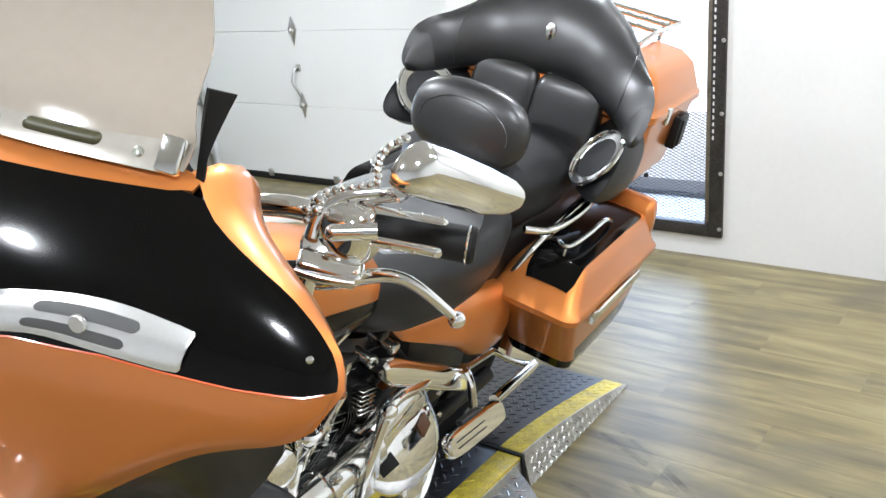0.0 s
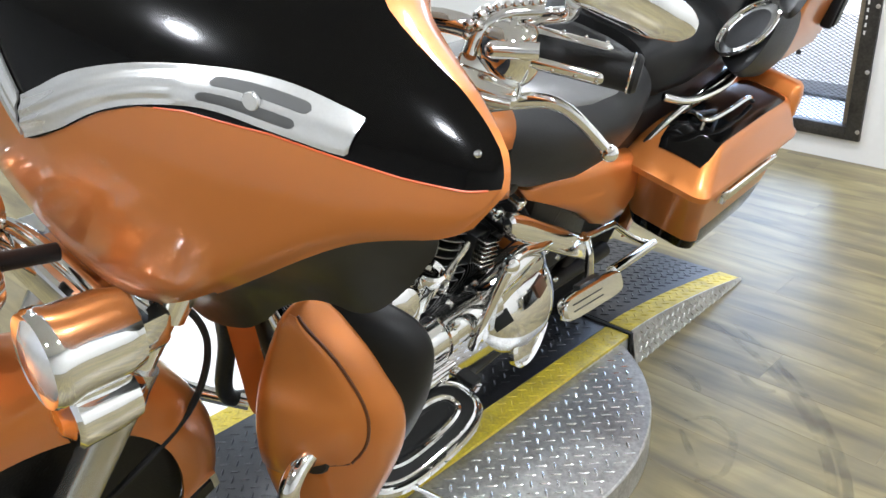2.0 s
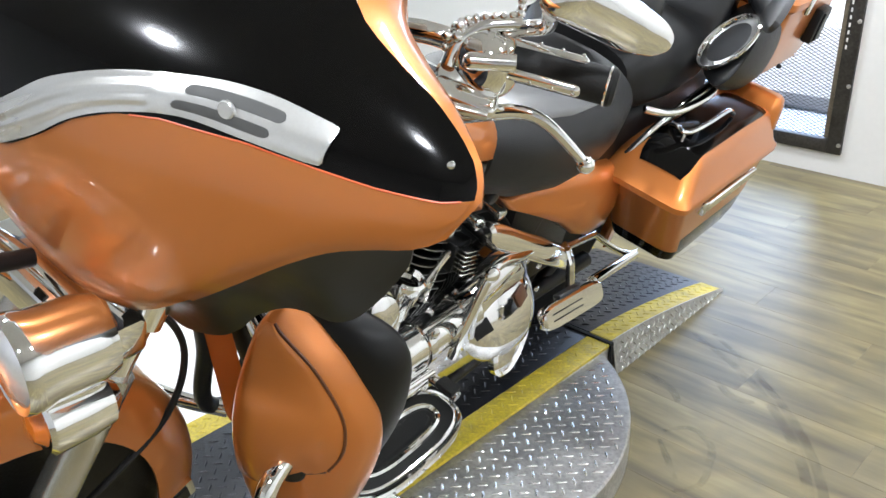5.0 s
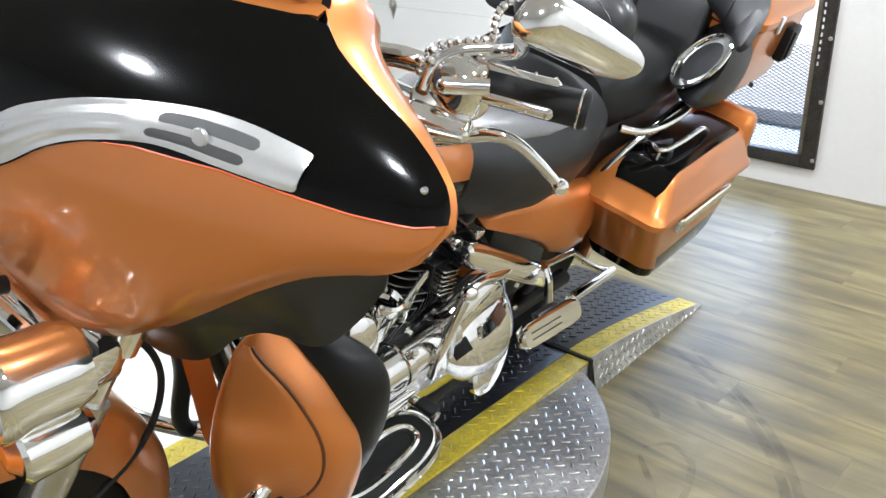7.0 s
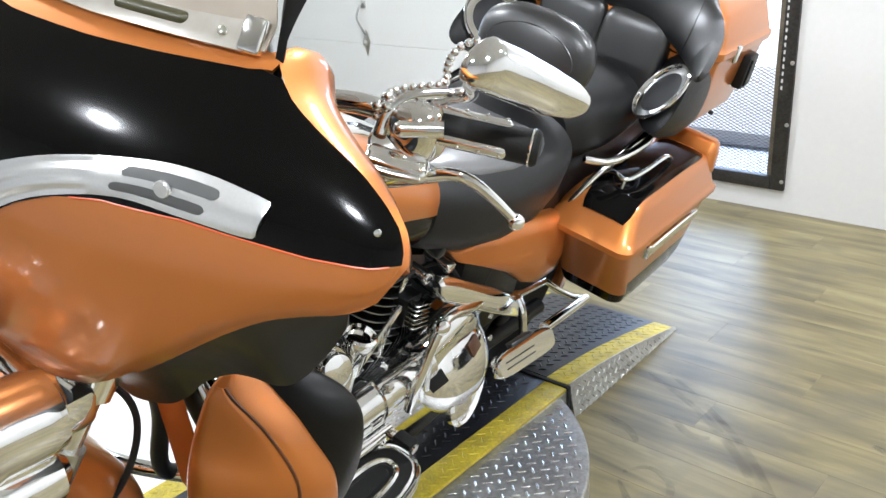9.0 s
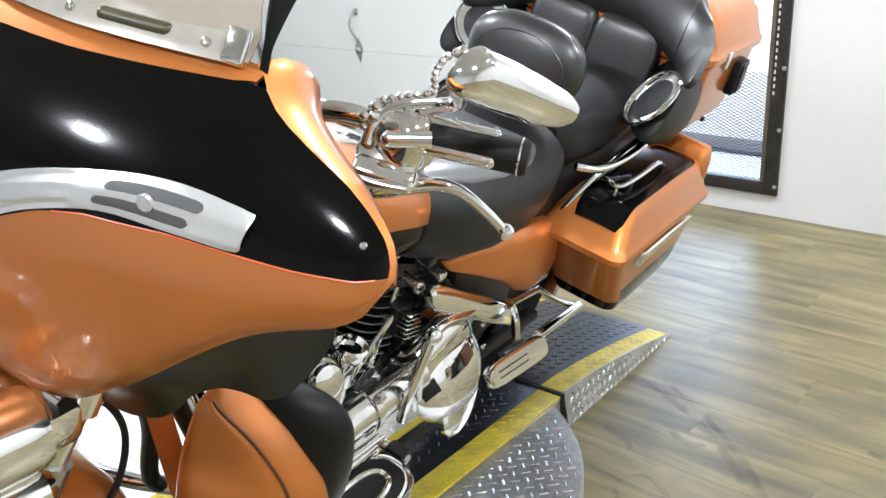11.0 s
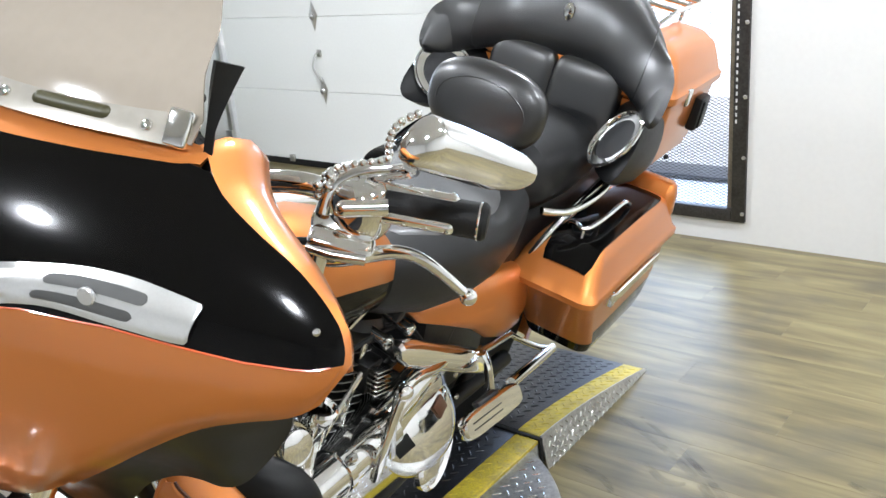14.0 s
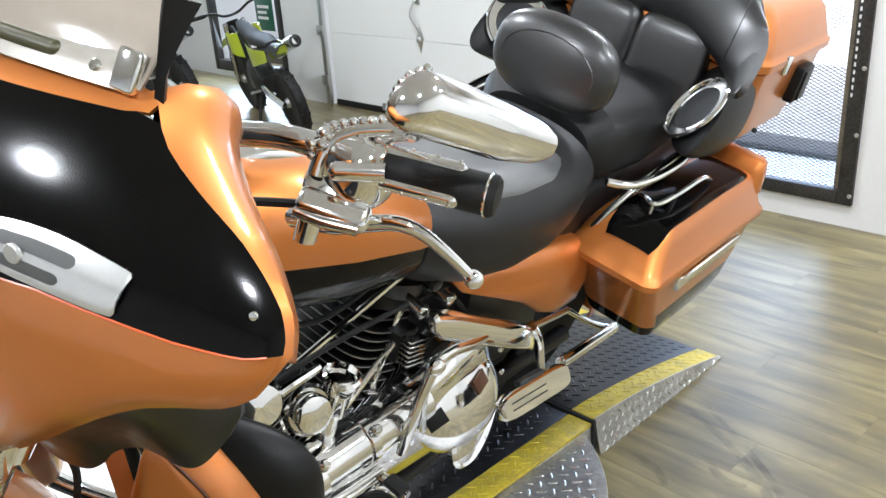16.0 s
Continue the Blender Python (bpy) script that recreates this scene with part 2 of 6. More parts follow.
def wood_mat():
    m = bpy.data.materials.new("vinyl_plank")
    m.use_nodes = True
    nt = m.node_tree
    b = nt.nodes["Principled BSDF"]
    co = nt.nodes.new("ShaderNodeNewGeometry")
    info = nt.nodes.new("ShaderNodeObjectInfo")
    isl = co
    shift = nt.nodes.new("ShaderNodeVectorMath")
    shift.operation = "MULTIPLY_ADD"
    rnd = nt.nodes.new("ShaderNodeMath")
    rnd.operation = "ADD"
    nt.links.new(info.outputs["Random"], rnd.inputs[0])
    nt.links.new(isl.outputs["Random Per Island"], rnd.inputs[1])
    comb = nt.nodes.new("ShaderNodeCombineXYZ")
    nt.links.new(rnd.outputs[0], comb.inputs[0])
    nt.links.new(rnd.outputs[0], comb.inputs[1])
    nt.links.new(comb.outputs[0], shift.inputs[0])
    shift.inputs[1].default_value = (17, 31, 0)
    nt.links.new(co.outputs["Position"], shift.inputs[2])
    stretch = nt.nodes.new("ShaderNodeMapping")
    stretch.inputs["Scale"].default_value = (1.1, 7.5, 1)
    nt.links.new(shift.outputs[0], stretch.inputs[0])
    grain = nt.nodes.new("ShaderNodeTexNoise")
    grain.inputs["Scale"].default_value, grain.inputs["Detail"].default_value, grain.inputs["Distortion"].default_value = 1.7, 4, 0.5
    nt.links.new(stretch.outputs[0], grain.inputs["Vector"])
    st2 = nt.nodes.new("ShaderNodeMapping")
    st2.inputs["Scale"].default_value = (6, 90, 1)
    nt.links.new(shift.outputs[0], st2.inputs[0])
    fine = nt.nodes.new("ShaderNodeTexNoise")
    fine.inputs["Scale"].default_value, fine.inputs["Detail"].default_value = 2.0, 3
    nt.links.new(st2.outputs[0], fine.inputs["Vector"])
    ramp = nt.nodes.new("ShaderNodeValToRGB")
    e = ramp.color_ramp.elements
    e[0].position, e[0].color = 0.28, (0.092, 0.072, 0.038, 1)
    e[1].position, e[1].color = 0.73, (0.29, 0.243, 0.120, 1)
    mid = ramp.color_ramp.elements.new(0.5)
    mid.color = (0.19, 0.155, 0.074, 1)
    mixf = nt.nodes.new("ShaderNodeMath")
    mixf.operation = "MULTIPLY_ADD"
    mixf.inputs[1].default_value = 0.12
    nt.links.new(fine.outputs[0], mixf.inputs[0])
    sub = nt.nodes.new("ShaderNodeMath")
    sub.operation = "MULTIPLY_ADD"
    sub.inputs[1].default_value, sub.inputs[2].default_value = 1.0, -0.06
    nt.links.new(grain.outputs[0], sub.inputs[0])
    nt.links.new(sub.outputs[0], mixf.inputs[2])
    tone = nt.nodes.new("ShaderNodeMath")
    tone.operation = "MULTIPLY_ADD"
    tone.inputs[1].default_value = 0.03
    nt.links.new(rnd.outputs[0], tone.inputs[0])
    off = nt.nodes.new("ShaderNodeMath")
    off.operation = "ADD"
    off.inputs[1].default_value = -0.035
    nt.links.new(mixf.outputs[0], off.inputs[0])
    nt.links.new(off.outputs[0], tone.inputs[2])
    nt.links.new(tone.outputs[0], ramp.inputs[0])
    # scuffs and tyre dust
    scuff = nt.nodes.new("ShaderNodeTexNoise")
    scuff.inputs["Scale"].default_value, scuff.inputs["Detail"].default_value, scuff.inputs["Distortion"].default_value = 2.2, 8, 1.5
    nt.links.new(co.outputs["Position"], scuff.inputs["Vector"])
    sr = nt.nodes.new("ShaderNodeMapRange")
    sr.inputs[1].default_value, sr.inputs[2].default_value, sr.inputs[4].default_value = 0.46, 0.72, 0.7
    nt.links.new(scuff.outputs[0], sr.inputs[0])
    mx = nt.nodes.new("ShaderNodeMix")
    mx.data_type = "RGBA"
    mx.inputs[7].default_value = (0.125, 0.108, 0.076, 1)
    nt.links.new(sr.outputs[0], mx.inputs[0])
    nt.links.new(ramp.outputs[0], mx.inputs[6])
    nt.links.new(mx.outputs[2], b.inputs["Base Color"])
    rr = nt.nodes.new("ShaderNodeMapRange")
    rr.inputs[3].default_value, rr.inputs[4].default_value = 0.24, 0.46
    nt.links.new(scuff.outputs[0], rr.inputs[0])
    nt.links.new(rr.outputs[0], b.inputs["Roughness"])
    bp = nt.nodes.new("ShaderNodeBump")
    bp.inputs["Strength"].default_value, bp.inputs["Distance"].default_value = 0.15, 0.001
    nt.links.new(fine.outputs[0], bp.inputs["Height"])
    nt.links.new(bp.outputs[0], b.inputs["Normal"])
    return m


WOOD = wood_mat()
SUBFLOOR = node_mat("joint_dark", (0.08, 0.062, 0.033), 0.7)
floor = structure(part("floor", box(X_L, X_R, Y_F, 5.6, -0.15, -0.006), SUBFLOOR, None), "worn wood-look vinyl plank floor", "floor")

# walls
GREY_WALL = node_mat("grey_wall_paint", (0.66, 0.66, 0.665), 0.6, 0, 0, 0.04, 1.5, 40)
MX0, MX1, MZ0, MZ1 = -2.34, -1.352, 0.112, 2.25   # mesh door outer frame
wall_bm = [box(MX1, X_R, WALL_Y, WALL_Y + 0.6, 0, CEIL_Z), box(MX0, MX1, WALL_Y, WALL_Y + 0.6, 0, MZ0), box(MX0, MX1, WALL_Y, WALL_Y + 0.6, MZ1, CEIL_Z),
           box(-3.0, MX0, WALL_Y, WALL_Y + 0.6, 0, CEIL_Z)]
structure(part("wall_rear", join(*wall_bm), WHITE_WALL, None, smooth=False), "plain white painted wall with an opening for a mesh door", "wall")
structure(part("wall_rear_left", join(box(-6.27, -5.84, DOOR_Y - 0.02, WALL_Y + 0.6, 0, CEIL_Z), box(-5.84, -3.0, WALL_Y, WALL_Y + 0.6, 2.75, CEIL_Z)), WHITE_WALL, None, smooth=False),
          "white painted wall pier beside the garage door", "wall")
structure(part("wall_right", box(X_R, X_R + 0.2, Y_F, 5.6, 0, CEIL_Z), WHITE_WALL, None, smooth=False), "plain white side wall", "wall")
structure(part("wall_left", box(X_L - 0.2, X_L, Y_F, 7.6, 0, CEIL_Z), WHITE_WALL, None, smooth=False), "plain white side wall", "wall")
structure(part("wall_front", box(X_L, X_R, Y_F - 0.2, Y_F, 0, CEIL_Z), GREY_WALL, None, smooth=False), "plain grey wall behind the camera", "wall")
structure(part("ceiling", box(X_L, X_R, Y_F, 5.1, CEIL_Z, CEIL_Z + 0.2), CEIL, None, smooth=False), "plain pale grey ceiling", "ceiling")

# mesh door: dark steel frame, expanded metal, bright space behind
mesh_door = structure(thing("door_1", "", ""), "dark steel framed security door with expanded metal mesh", "door")
for nm, a in (("door_stile", (MX0, MX0 + 0.07, MZ0, MZ1)), ("door_stile", (MX1 - 0.07, MX1, MZ0, MZ1)), ("door_rail", (MX0 + 0.07, MX1 - 0.07, MZ0, MZ0 + 0.065)),
              ("door_rail", (MX0 + 0.07, MX1 - 0.07, MZ1 - 0.07, MZ1))):
    part(nm, box(a[0], a[1], WALL_Y - 0.02, WALL_Y + 0.03, a[2], a[3], 0.004), FRAME, mesh_door)
for z in (0.16, 0.45, 0.75, 1.1, 1.5, 1.9):
    part("bolt", bolt((MX1 - 0.012, WALL_Y - 0.02, z), (0, -1, 0), 0.009, 0.007), GALV, mesh_door)
    part("bolt", bolt((MX0 + 0.012, WALL_Y - 0.02, z), (0, -1, 0), 0.009, 0.007), GALV, mesh_door)


part("inner_jamb", box(MX1 - 0.100, MX1 - 0.0705, WALL_Y + 0.006, WALL_Y + 0.03, MZ0 + 0.066, MZ1 - 0.071, 0.003), node_mat("weathered_jamb", (0.16, 0.135, 0.10), 0.6, 0.2, 0, 0.4, 12, 90), mesh_door, "weathered brown inner jamb")
# brightness of the slots is put into white dashes laid on the stile
part("bright_slot_dashes", join(*[box(MX1 - 0.058, MX1 - 0.050, WALL_Y - 0.0225, WALL_Y - 0.0205, z, z + 0.018) for z in np.arange(0.62, 2.15, 0.034)]), WHITE_WALL, mesh_door, "row of white dashes painted for bright slots in the stile", smooth=False)


def expanded_mesh(x0, x1, z0, z1, y, pw, ph, t):
    verts, faces = [], []

    def strut(a, b):
        d = Vector((b[0] - a[0], 0, b[1] - a[1])).normalized()
        s = Vector((-d.z, 0, d.x)) * t
        k = len(verts)
        for p in (a, b):
            c = Vector((p[0], y, p[1]))
            for o in (s + Vector((0, -0.002, 0)), s + Vector((0, 0.002, 0)), -s + Vector((0, 0.002, 0)), -s + Vector((0, -0.002, 0))):
                verts.append(c + o)
        for i in range(4):
            j = (i + 1) % 4
            faces.append((k + i, k + j, k + 4 + j, k + 4 + i))
    nx, nz = int((x1 - x0) / pw), int((z1 - z0) / ph)
    for i in range(nx):
        for j in range(nz):
            cx, cz = x0 + (i + 0.5) * pw, z0 + (j + 0.5) * ph
            l, r, u, d = (cx - pw / 2, cz), (cx + pw / 2, cz), (cx, cz + ph / 2), (cx, cz - ph / 2)
            for a, b in ((l, u), (u, r), (r, d), (d, l)):
                strut(a, b)
    me = bpy.data.meshes.new("mesh_panel")
    me.from_pydata(verts, [], faces)
    return me


me = expanded_mesh(MX0 + 0.07, MX1 - 0.07, MZ0 + 0.065, MZ1 - 0.07, WALL_Y + 0.012, 0.034, 0.0165, 0.0012)
me.materials.append(FRAME)
ob = new("mesh_panel", me)
ob.parent = mesh_door

# the bright space behind the mesh door
glow = bpy.data.materials.new("daylight_behind")
glow.use_nodes = True
gn = glow.node_tree
em = gn.nodes.new("ShaderNodeEmission")
em.inputs["Color"].default_value, em.inputs["Strength"].default_value = (0.89, 0.95, 1.05, 1), 2.7
gn.links.new(em.outputs[0], gn.nodes["Material Output"].inputs[0])
structure(part("backdrop", box(-5.2, 1.8, 7.9, 7.95, -0.2, 3.6), glow, None, smooth=False), "overexposed daylight beyond the mesh door", "backdrop")
OUT_FLOOR = node_mat("pale_concrete", (0.8, 0.8, 0.8), 0.5, 0, 0, 0.12, 3, 40)
structure(part("ground", box(-5.2, 1.8, WALL_Y + 0.61, 7.9, -0.1, 0.0), OUT_FLOOR, None, smooth=False), "pale concrete ground beyond the mesh door", "ground")
kerb = thing("drain_strip", "dark grey drain strip in the ground beyond the mesh door", "drain")
part("grate", box(-4.5, 1.0, 5.42, 5.68, 0.0, 0.012, 0.003), node_mat("grey_concrete", (0.12, 0.12, 0.13), 0.7), kerb)
area_lamp("mesh_daylight", ((MX0 + MX1) / 2, WALL_Y + 0.5, 1.2), ((MX0 + MX1) / 2 + 0.1, 0, 0.6), 0.85, 1.9, 42, (0.48, 0.72, 1.15))

# garage door: four raised sections in galvanised tracks
garage = structure(thing("door_2", "", ""), "white sectional overhead garage door, closed", "garage door")
GX0, GX1 = -5.72, -3.2
for i in range(5):
    z = 0.05 + i * 0.542
    part("panel", box(GX0 + 0.05, GX1, DOOR_Y, DOOR_Y + 0.045, z, z + 0.5405, 0.004), DOOR_PAINT, garage, smooth=False)
part("bottom_seal", box(GX0 + 0.05, GX1, DOOR_Y - 0.006, DOOR_Y + 0.045, 0.0, 0.048, 0.006), RUBBER, garage, "black rubber bottom seal")
for x in (-5.05, -4.35, -3.7):
    part("hinge", box(x - 0.025, x + 0.025, DOOR_Y - 0.02, DOOR_Y, 0.03, 0.085, 0.004), GALV, garage, "galvanised hinge")
part("track", join(box(GX0 + 0.0, GX0 + 0.045, DOOR_Y - 0.06, DOOR_Y - 0.035, 0, 2.8, 0.004), box(GX0 + 0.0, GX0 + 0.006, DOOR_Y - 0.06, DOOR_Y + 0.0, 0, 2.8)), GALV, garage, "galvanised steel roller track")
for z in (0.2, 0.6, 1.13, 1.67):
    part("track_bracket", join(box(GX0 - 0.03, GX0 + 0.05, DOOR_Y - 0.075, DOOR_Y - 0.06, z - 0.03, z + 0.05, 0.003), bolt((GX0 + 0.01, DOOR_Y - 0.075, z), (0, -1, 0))), GALV, garage, "galvanised bracket")


def diamond_plate(x, z, s):
    bm = bmesh.new()
    c = bm.verts.new((x, DOOR_Y - 0.022, z))
    vs = [bm.verts.new((x + a * s, DOOR_Y - 0.004, z + b * s)) for a, b in ((0, 1), (0.42, 0.05), (0.3, -0.1), (0, -1), (-0.3, -0.1), (-0.42, 0.05))]
    for i in range(6):
        bm.faces.new((c, vs[i], vs[(i + 1) % 6]))
    bm.faces.new(vs[::-1])
    return join(bm, lathe([(0.022, 0), (0.022, 0.012), (0.012, 0.02), (0.0005, 0.022)], (x, DOOR_Y - 0.012, z), (0, -1, 0), 16))


part("lock_plate", diamond_plate(-4.612, 1.135, 0.11), GALV, garage, "diamond shaped galvanised lock plate")
part("lock_plate", diamond_plate(-4.6, 0.60, 0.10), GALV, garage, "diamond shaped galvanised handle plate")
part("lift_handle", join(tube([(-4.6, DOOR_Y - 0.01, 0.66), (-4.59, DOOR_Y - 0.045, 0.70), (-4.625, DOOR_Y - 0.06, 0.78), (-4.61, DOOR_Y - 0.04, 0.86), (-4.605, DOOR_Y - 0.01, 0.88)], 0.008, 8),
                         box(-4.62, -4.58, DOOR_Y - 0.012, DOOR_Y, 0.85, 0.90, 0.003)), GALV, garage, "galvanised lift handle")
structure(part("trim", join(box(GX0 - 0.12, GX0, DOOR_Y - 0.02, DOOR_Y + 0.25, 0, 2.75)), WHITE_WALL, None, smooth=False), "white painted garage door jamb", "trim")
structure(part("trim", join(box(GX1, GX1 + 0.3, DOOR_Y - 0.02, DOOR_Y + 0.25, 0, 2.75)), WHITE_WALL, None, smooth=False), "white painted garage door jamb", "trim")

# glazed shop door at the far left, behind the parked dirt bikes
WLX0, WLX1 = -7.9, -6.64
structure(part("wall_far", join(box(X_L, WLX0, 4.95, 5.1, 0, CEIL_Z), box(WLX1, -6.27, 4.95, 5.1, 0, CEIL_Z), box(WLX0, WLX1, 4.95, 5.1, 2.3, CEIL_Z), box(WLX0, WLX1, 4.95, 5.1, 0, 0.06)), WHITE_WALL, None, smooth=False),
          "white wall round a glazed shop door", "wall")
win = structure(thing("window_1", "", ""), "dark aluminium framed shop glazing with daylight behind", "window")
for a in ((WLX0, WLX0 + 0.07, 0.06, 2.3), (WLX1 - 0.07, WLX1, 0.06, 2.3), (WLX0 + 0.07, WLX1 - 0.07, 0.06, 0.16), (WLX0 + 0.07, WLX1 - 0.07, 2.23, 2.3)):
    part("window_frame", box(a[0], a[1], 4.93, 5.0, a[2], a[3], 0.005), FRAME, win)
structure(part("backdrop", box(-12.0, -5.4, 7.9, 7.95, -0.2, 3.6), glow, None, smooth=False), "overexposed daylight beyond the glazing", "backdrop")
sign = thing("poster", "dark green poster with pale bars in the window", "poster")
part("board", box(-7.02, -6.74, 4.925, 4.93, 0.50, 1.15, 0.001), GREEN, sign)
for i, (a, b) in enumerate(((-6.98, -6.80), (-6.98, -6.84), (-6.98, -6.82))):
    part("bar", box(a, b, 4.921, 4.924, 0.70 - i * 0.05, 0.725 - i * 0.05), WHITE_WALL, sign)
area_lamp("window_daylight", (-7.45, 4.9, 1.2), (-6.2, 0, 0.2), 1.0, 1.9, 75, (0.66, 0.83, 1.05))


def dirt_bike(at, plastic, seat_col, label):
    """Off-road bike: y to its front, x to its right, standing on a side stand."""
    t = thing("dirt_bike", label, "dirt bike", "parked dirt bikes", at)
    for nm, y, r in (("rear_wheel", -0.62, 0.31), ("front_wheel", 0.72, 0.34)):
        wl = part(nm, lathe([(r - 0.075, -0.02), (r - 0.065, -0.025), (r - 0.07, 0), (r - 0.065, 0.025), (r - 0.075, 0.02)], (0, y, r), (1, 0, 0), 32), GALV, t, "spoked rim")
        part("tyre", lathe([(r - 0.07, -0.03), (r - 0.04, -0.05), (r - 0.01, -0.042), (r, -0.02), (r, 0.02), (r - 0.01, 0.042), (r - 0.04, 0.05), (r - 0.07, 0.03)], (0, y, r), (1, 0, 0), 40), RUBBER, wl, "knobbly black tyre")
        for q in range(32):
            a = 2 * math.pi * q / 32
            for x in ((-0.03, 0.03) if q % 2 else (0.0,)):
                part("knob", moved(box(-0.011, 0.011, -0.012, 0.012, 0, 0.013), Matrix.Translation((x, y + (r - 0.003) * math.cos(a), r + (r - 0.003) * math.sin(a))) @ Vector((0, math.cos(a), math.sin(a))).to_track_quat("Z", "Y").to_matrix().to_4x4()), RUBBER, wl, smooth=False)
        part("hub", lathe([(0.035, -0.06), (0.045, -0.04), (0.045, 0.04), (0.035, 0.06)], (0, y, r), (1, 0, 0), 16), GALV, wl)
        for q in range(12):
            a = 2 * math.pi * q / 12
            part("spoke", tube([(0.03 * (-1) ** q, y + 0.04 * math.cos(a), r + 0.04 * math.sin(a)), (0, y + (r - 0.07) * math.cos(a), r + (r - 0.07) * math.sin(a))], 0.003, 5), GALV, wl)
    for x in (0.09, -0.09):
        part("swing_arm", tube([(x, -0.66, 0.31), (x, -0.3, 0.36), (x * 0.8, -0.08, 0.40)], 0.022, 10, flat=1.4), BRUSHED, t, "pale alloy swing arm")
        part("fork_leg", tube([(x, 0.74, 0.33), (x, 0.47, 0.95)], 0.025, 10), SILVER, t, "alloy fork leg")
    part("engine", loft([ring_uw(y, 0, w, a, b, 3, 20) for y, w, a, b in ((-0.12, 0.40, 0.08, 0.08), (0.0, 0.42, 0.12, 0.13), (0.2, 0.45, 0.11, 0.16), (0.3, 0.5, 0.07, 0.1))]), MATTE, t, "dark engine")
    part("frame", join(tube([(0.05, 0.42, 0.92), (0.06, 0.1, 0.72), (0.07, -0.1, 0.4)], 0.02, 8), tube([(-0.05, 0.42, 0.92), (-0.06, 0.1, 0.72), (-0.07, -0.1, 0.4)], 0.02, 8), tube([(0, 0.42, 0.85), (0.05, 0.36, 0.4), (0.06, 0.1, 0.27)], 0.02, 8), tube([(0.06, 0.0, 0.72), (0.07, -0.6, 0.80)], 0.014, 8), tube([(-0.06, 0.0, 0.72), (-0.07, -0.6, 0.80)], 0.014, 8)), MATTE, t, "black frame")
    part("seat", loft([ring_uw(y, 0, w, a, b, 3, 20) for y, w, a, b in ((-0.62, 0.86, 0.06, 0.02), (-0.4, 0.86, 0.09, 0.045), (-0.1, 0.85, 0.085, 0.05), (0.15, 0.92, 0.07, 0.05), (0.24, 0.97, 0.04, 0.02))]), seat_col, t, "dark seat")
    part("rear_fender", sheet(lambda s, u: V((2 * u - 1) * (0.11 - 0.04 * s), -0.4 - 0.52 * s, 0.84 + 0.05 * s - 0.05 * abs(2 * u - 1) ** 2), 12, 8, 0.008), PLASTIC, t, "dark rear fender")
    part("tail_light", box(-0.05, 0.05, -0.86, -0.82, 0.80, 0.87, 0.01), plastic, t, "bright tail cap")
    for x in (1, -1):
        part("side_panel", sheet(lambda s, u: V(x * (0.10 + 0.035 * math.sin(math.pi * s)), -0.62 + 0.55 * s, 0.60 + 0.22 * u + 0.12 * (1 - s) * (1 - u)), 10, 6, 0.008), plastic, t, "bright side panel")
        part("tank_shroud", sheet(lambda s, u: V(x * (0.11 + 0.06 * math.sin(math.pi * s)), 0.06 + 0.32 * s, 0.68 + 0.08 * s + (0.24 - 0.10 * s) * u), 10, 8, 0.008), plastic, t, "bright tank shroud")
    part("front_fender", sheet(lambda s, u: V((2 * u - 1) * 0.07, 0.42 + 0.68 * s, 0.82 - 0.10 * (2 * s - 0.7) ** 2 - 0.03 * abs(2 * u - 1) ** 2), 14, 6, 0.006), plastic, t, "bright front fender")
    muf = part("muffler", tube([(0.15, -0.15, 0.66), (0.17, -0.45, 0.76), (0.175, -0.72, 0.83)], 0.058, 20), GALV, t, "alloy muffler")
    part("tip", lathe([(0.052, 0), (0.056, 0.012), (0.03, 0.016), (0.026, -0.02), (0.0005, -0.02)], (0.175, -0.72, 0.83), (0.0, -0.97, 0.24), 20), MATTE, muf, "dark outlet")
    part("handlebar", tube([(-0.40, 0.28, 1.12), (-0.2, 0.36, 1.10), (-0.07, 0.44, 1.03), (0.07, 0.44, 1.03), (0.2, 0.36, 1.10), (0.40, 0.28, 1.12)], 0.013, 10), MATTE, t, "black handlebar")
    for x in (1, -1):
        part("grip", tube([(x * 0.28, 0.33, 1.11), (x * 0.41, 0.275, 1.122)], 0.019, 10), RUBBER, t)
        part("hand_guard", tube([(x * 0.42, 0.28, 1.12), (x * 0.42, 0.40, 1.10), (x * 0.24, 0.48, 1.08)], 0.014, 8, flat=0.5), PLASTIC, t)
    part("number_plate", sheet(lambda s, u: V((2 * s - 1) * 0.06, 0.56 - 0.03 * u, 0.84 + 0.12 * u), 4, 4, 0.006), PLASTIC, t, "blank dark front plate")
    part("side_stand", tube([(-0.1, -0.02, 0.34), (-0.24, -0.06, 0.02)], (0.013, 0.016), 8), MATTE, t, "black side stand")
    for x in (1, -1):
        part("foot_peg", tube([(x * 0.1, -0.05, 0.36), (x * 0.2, -0.06, 0.37)], 0.014, 8), GALV, t)
    return t


dirt_bike(Matrix.Translation((-5.63, 4.14, 0)) @ pose(0, 0, 0, 0, -12, 74) @ Matrix.Scale(0.8, 4), LIME, node_mat("dark_seat", (0.02, 0.02, 0.022), 0.6), "lime green dirt bike on its side stand")
TEAL = node_mat("teal_plastic", (0.05, 0.30, 0.22), 0.3, 0, 0.4, 0.06)
dirt_bike(Matrix.Translation((-7.0, 3.98, 0)) @ pose(0, 0, 0, 0, -10, 80) @ Matrix.Scale(0.8, 4), TEAL, LEATHER, "teal and black dirt bike beside the other one")

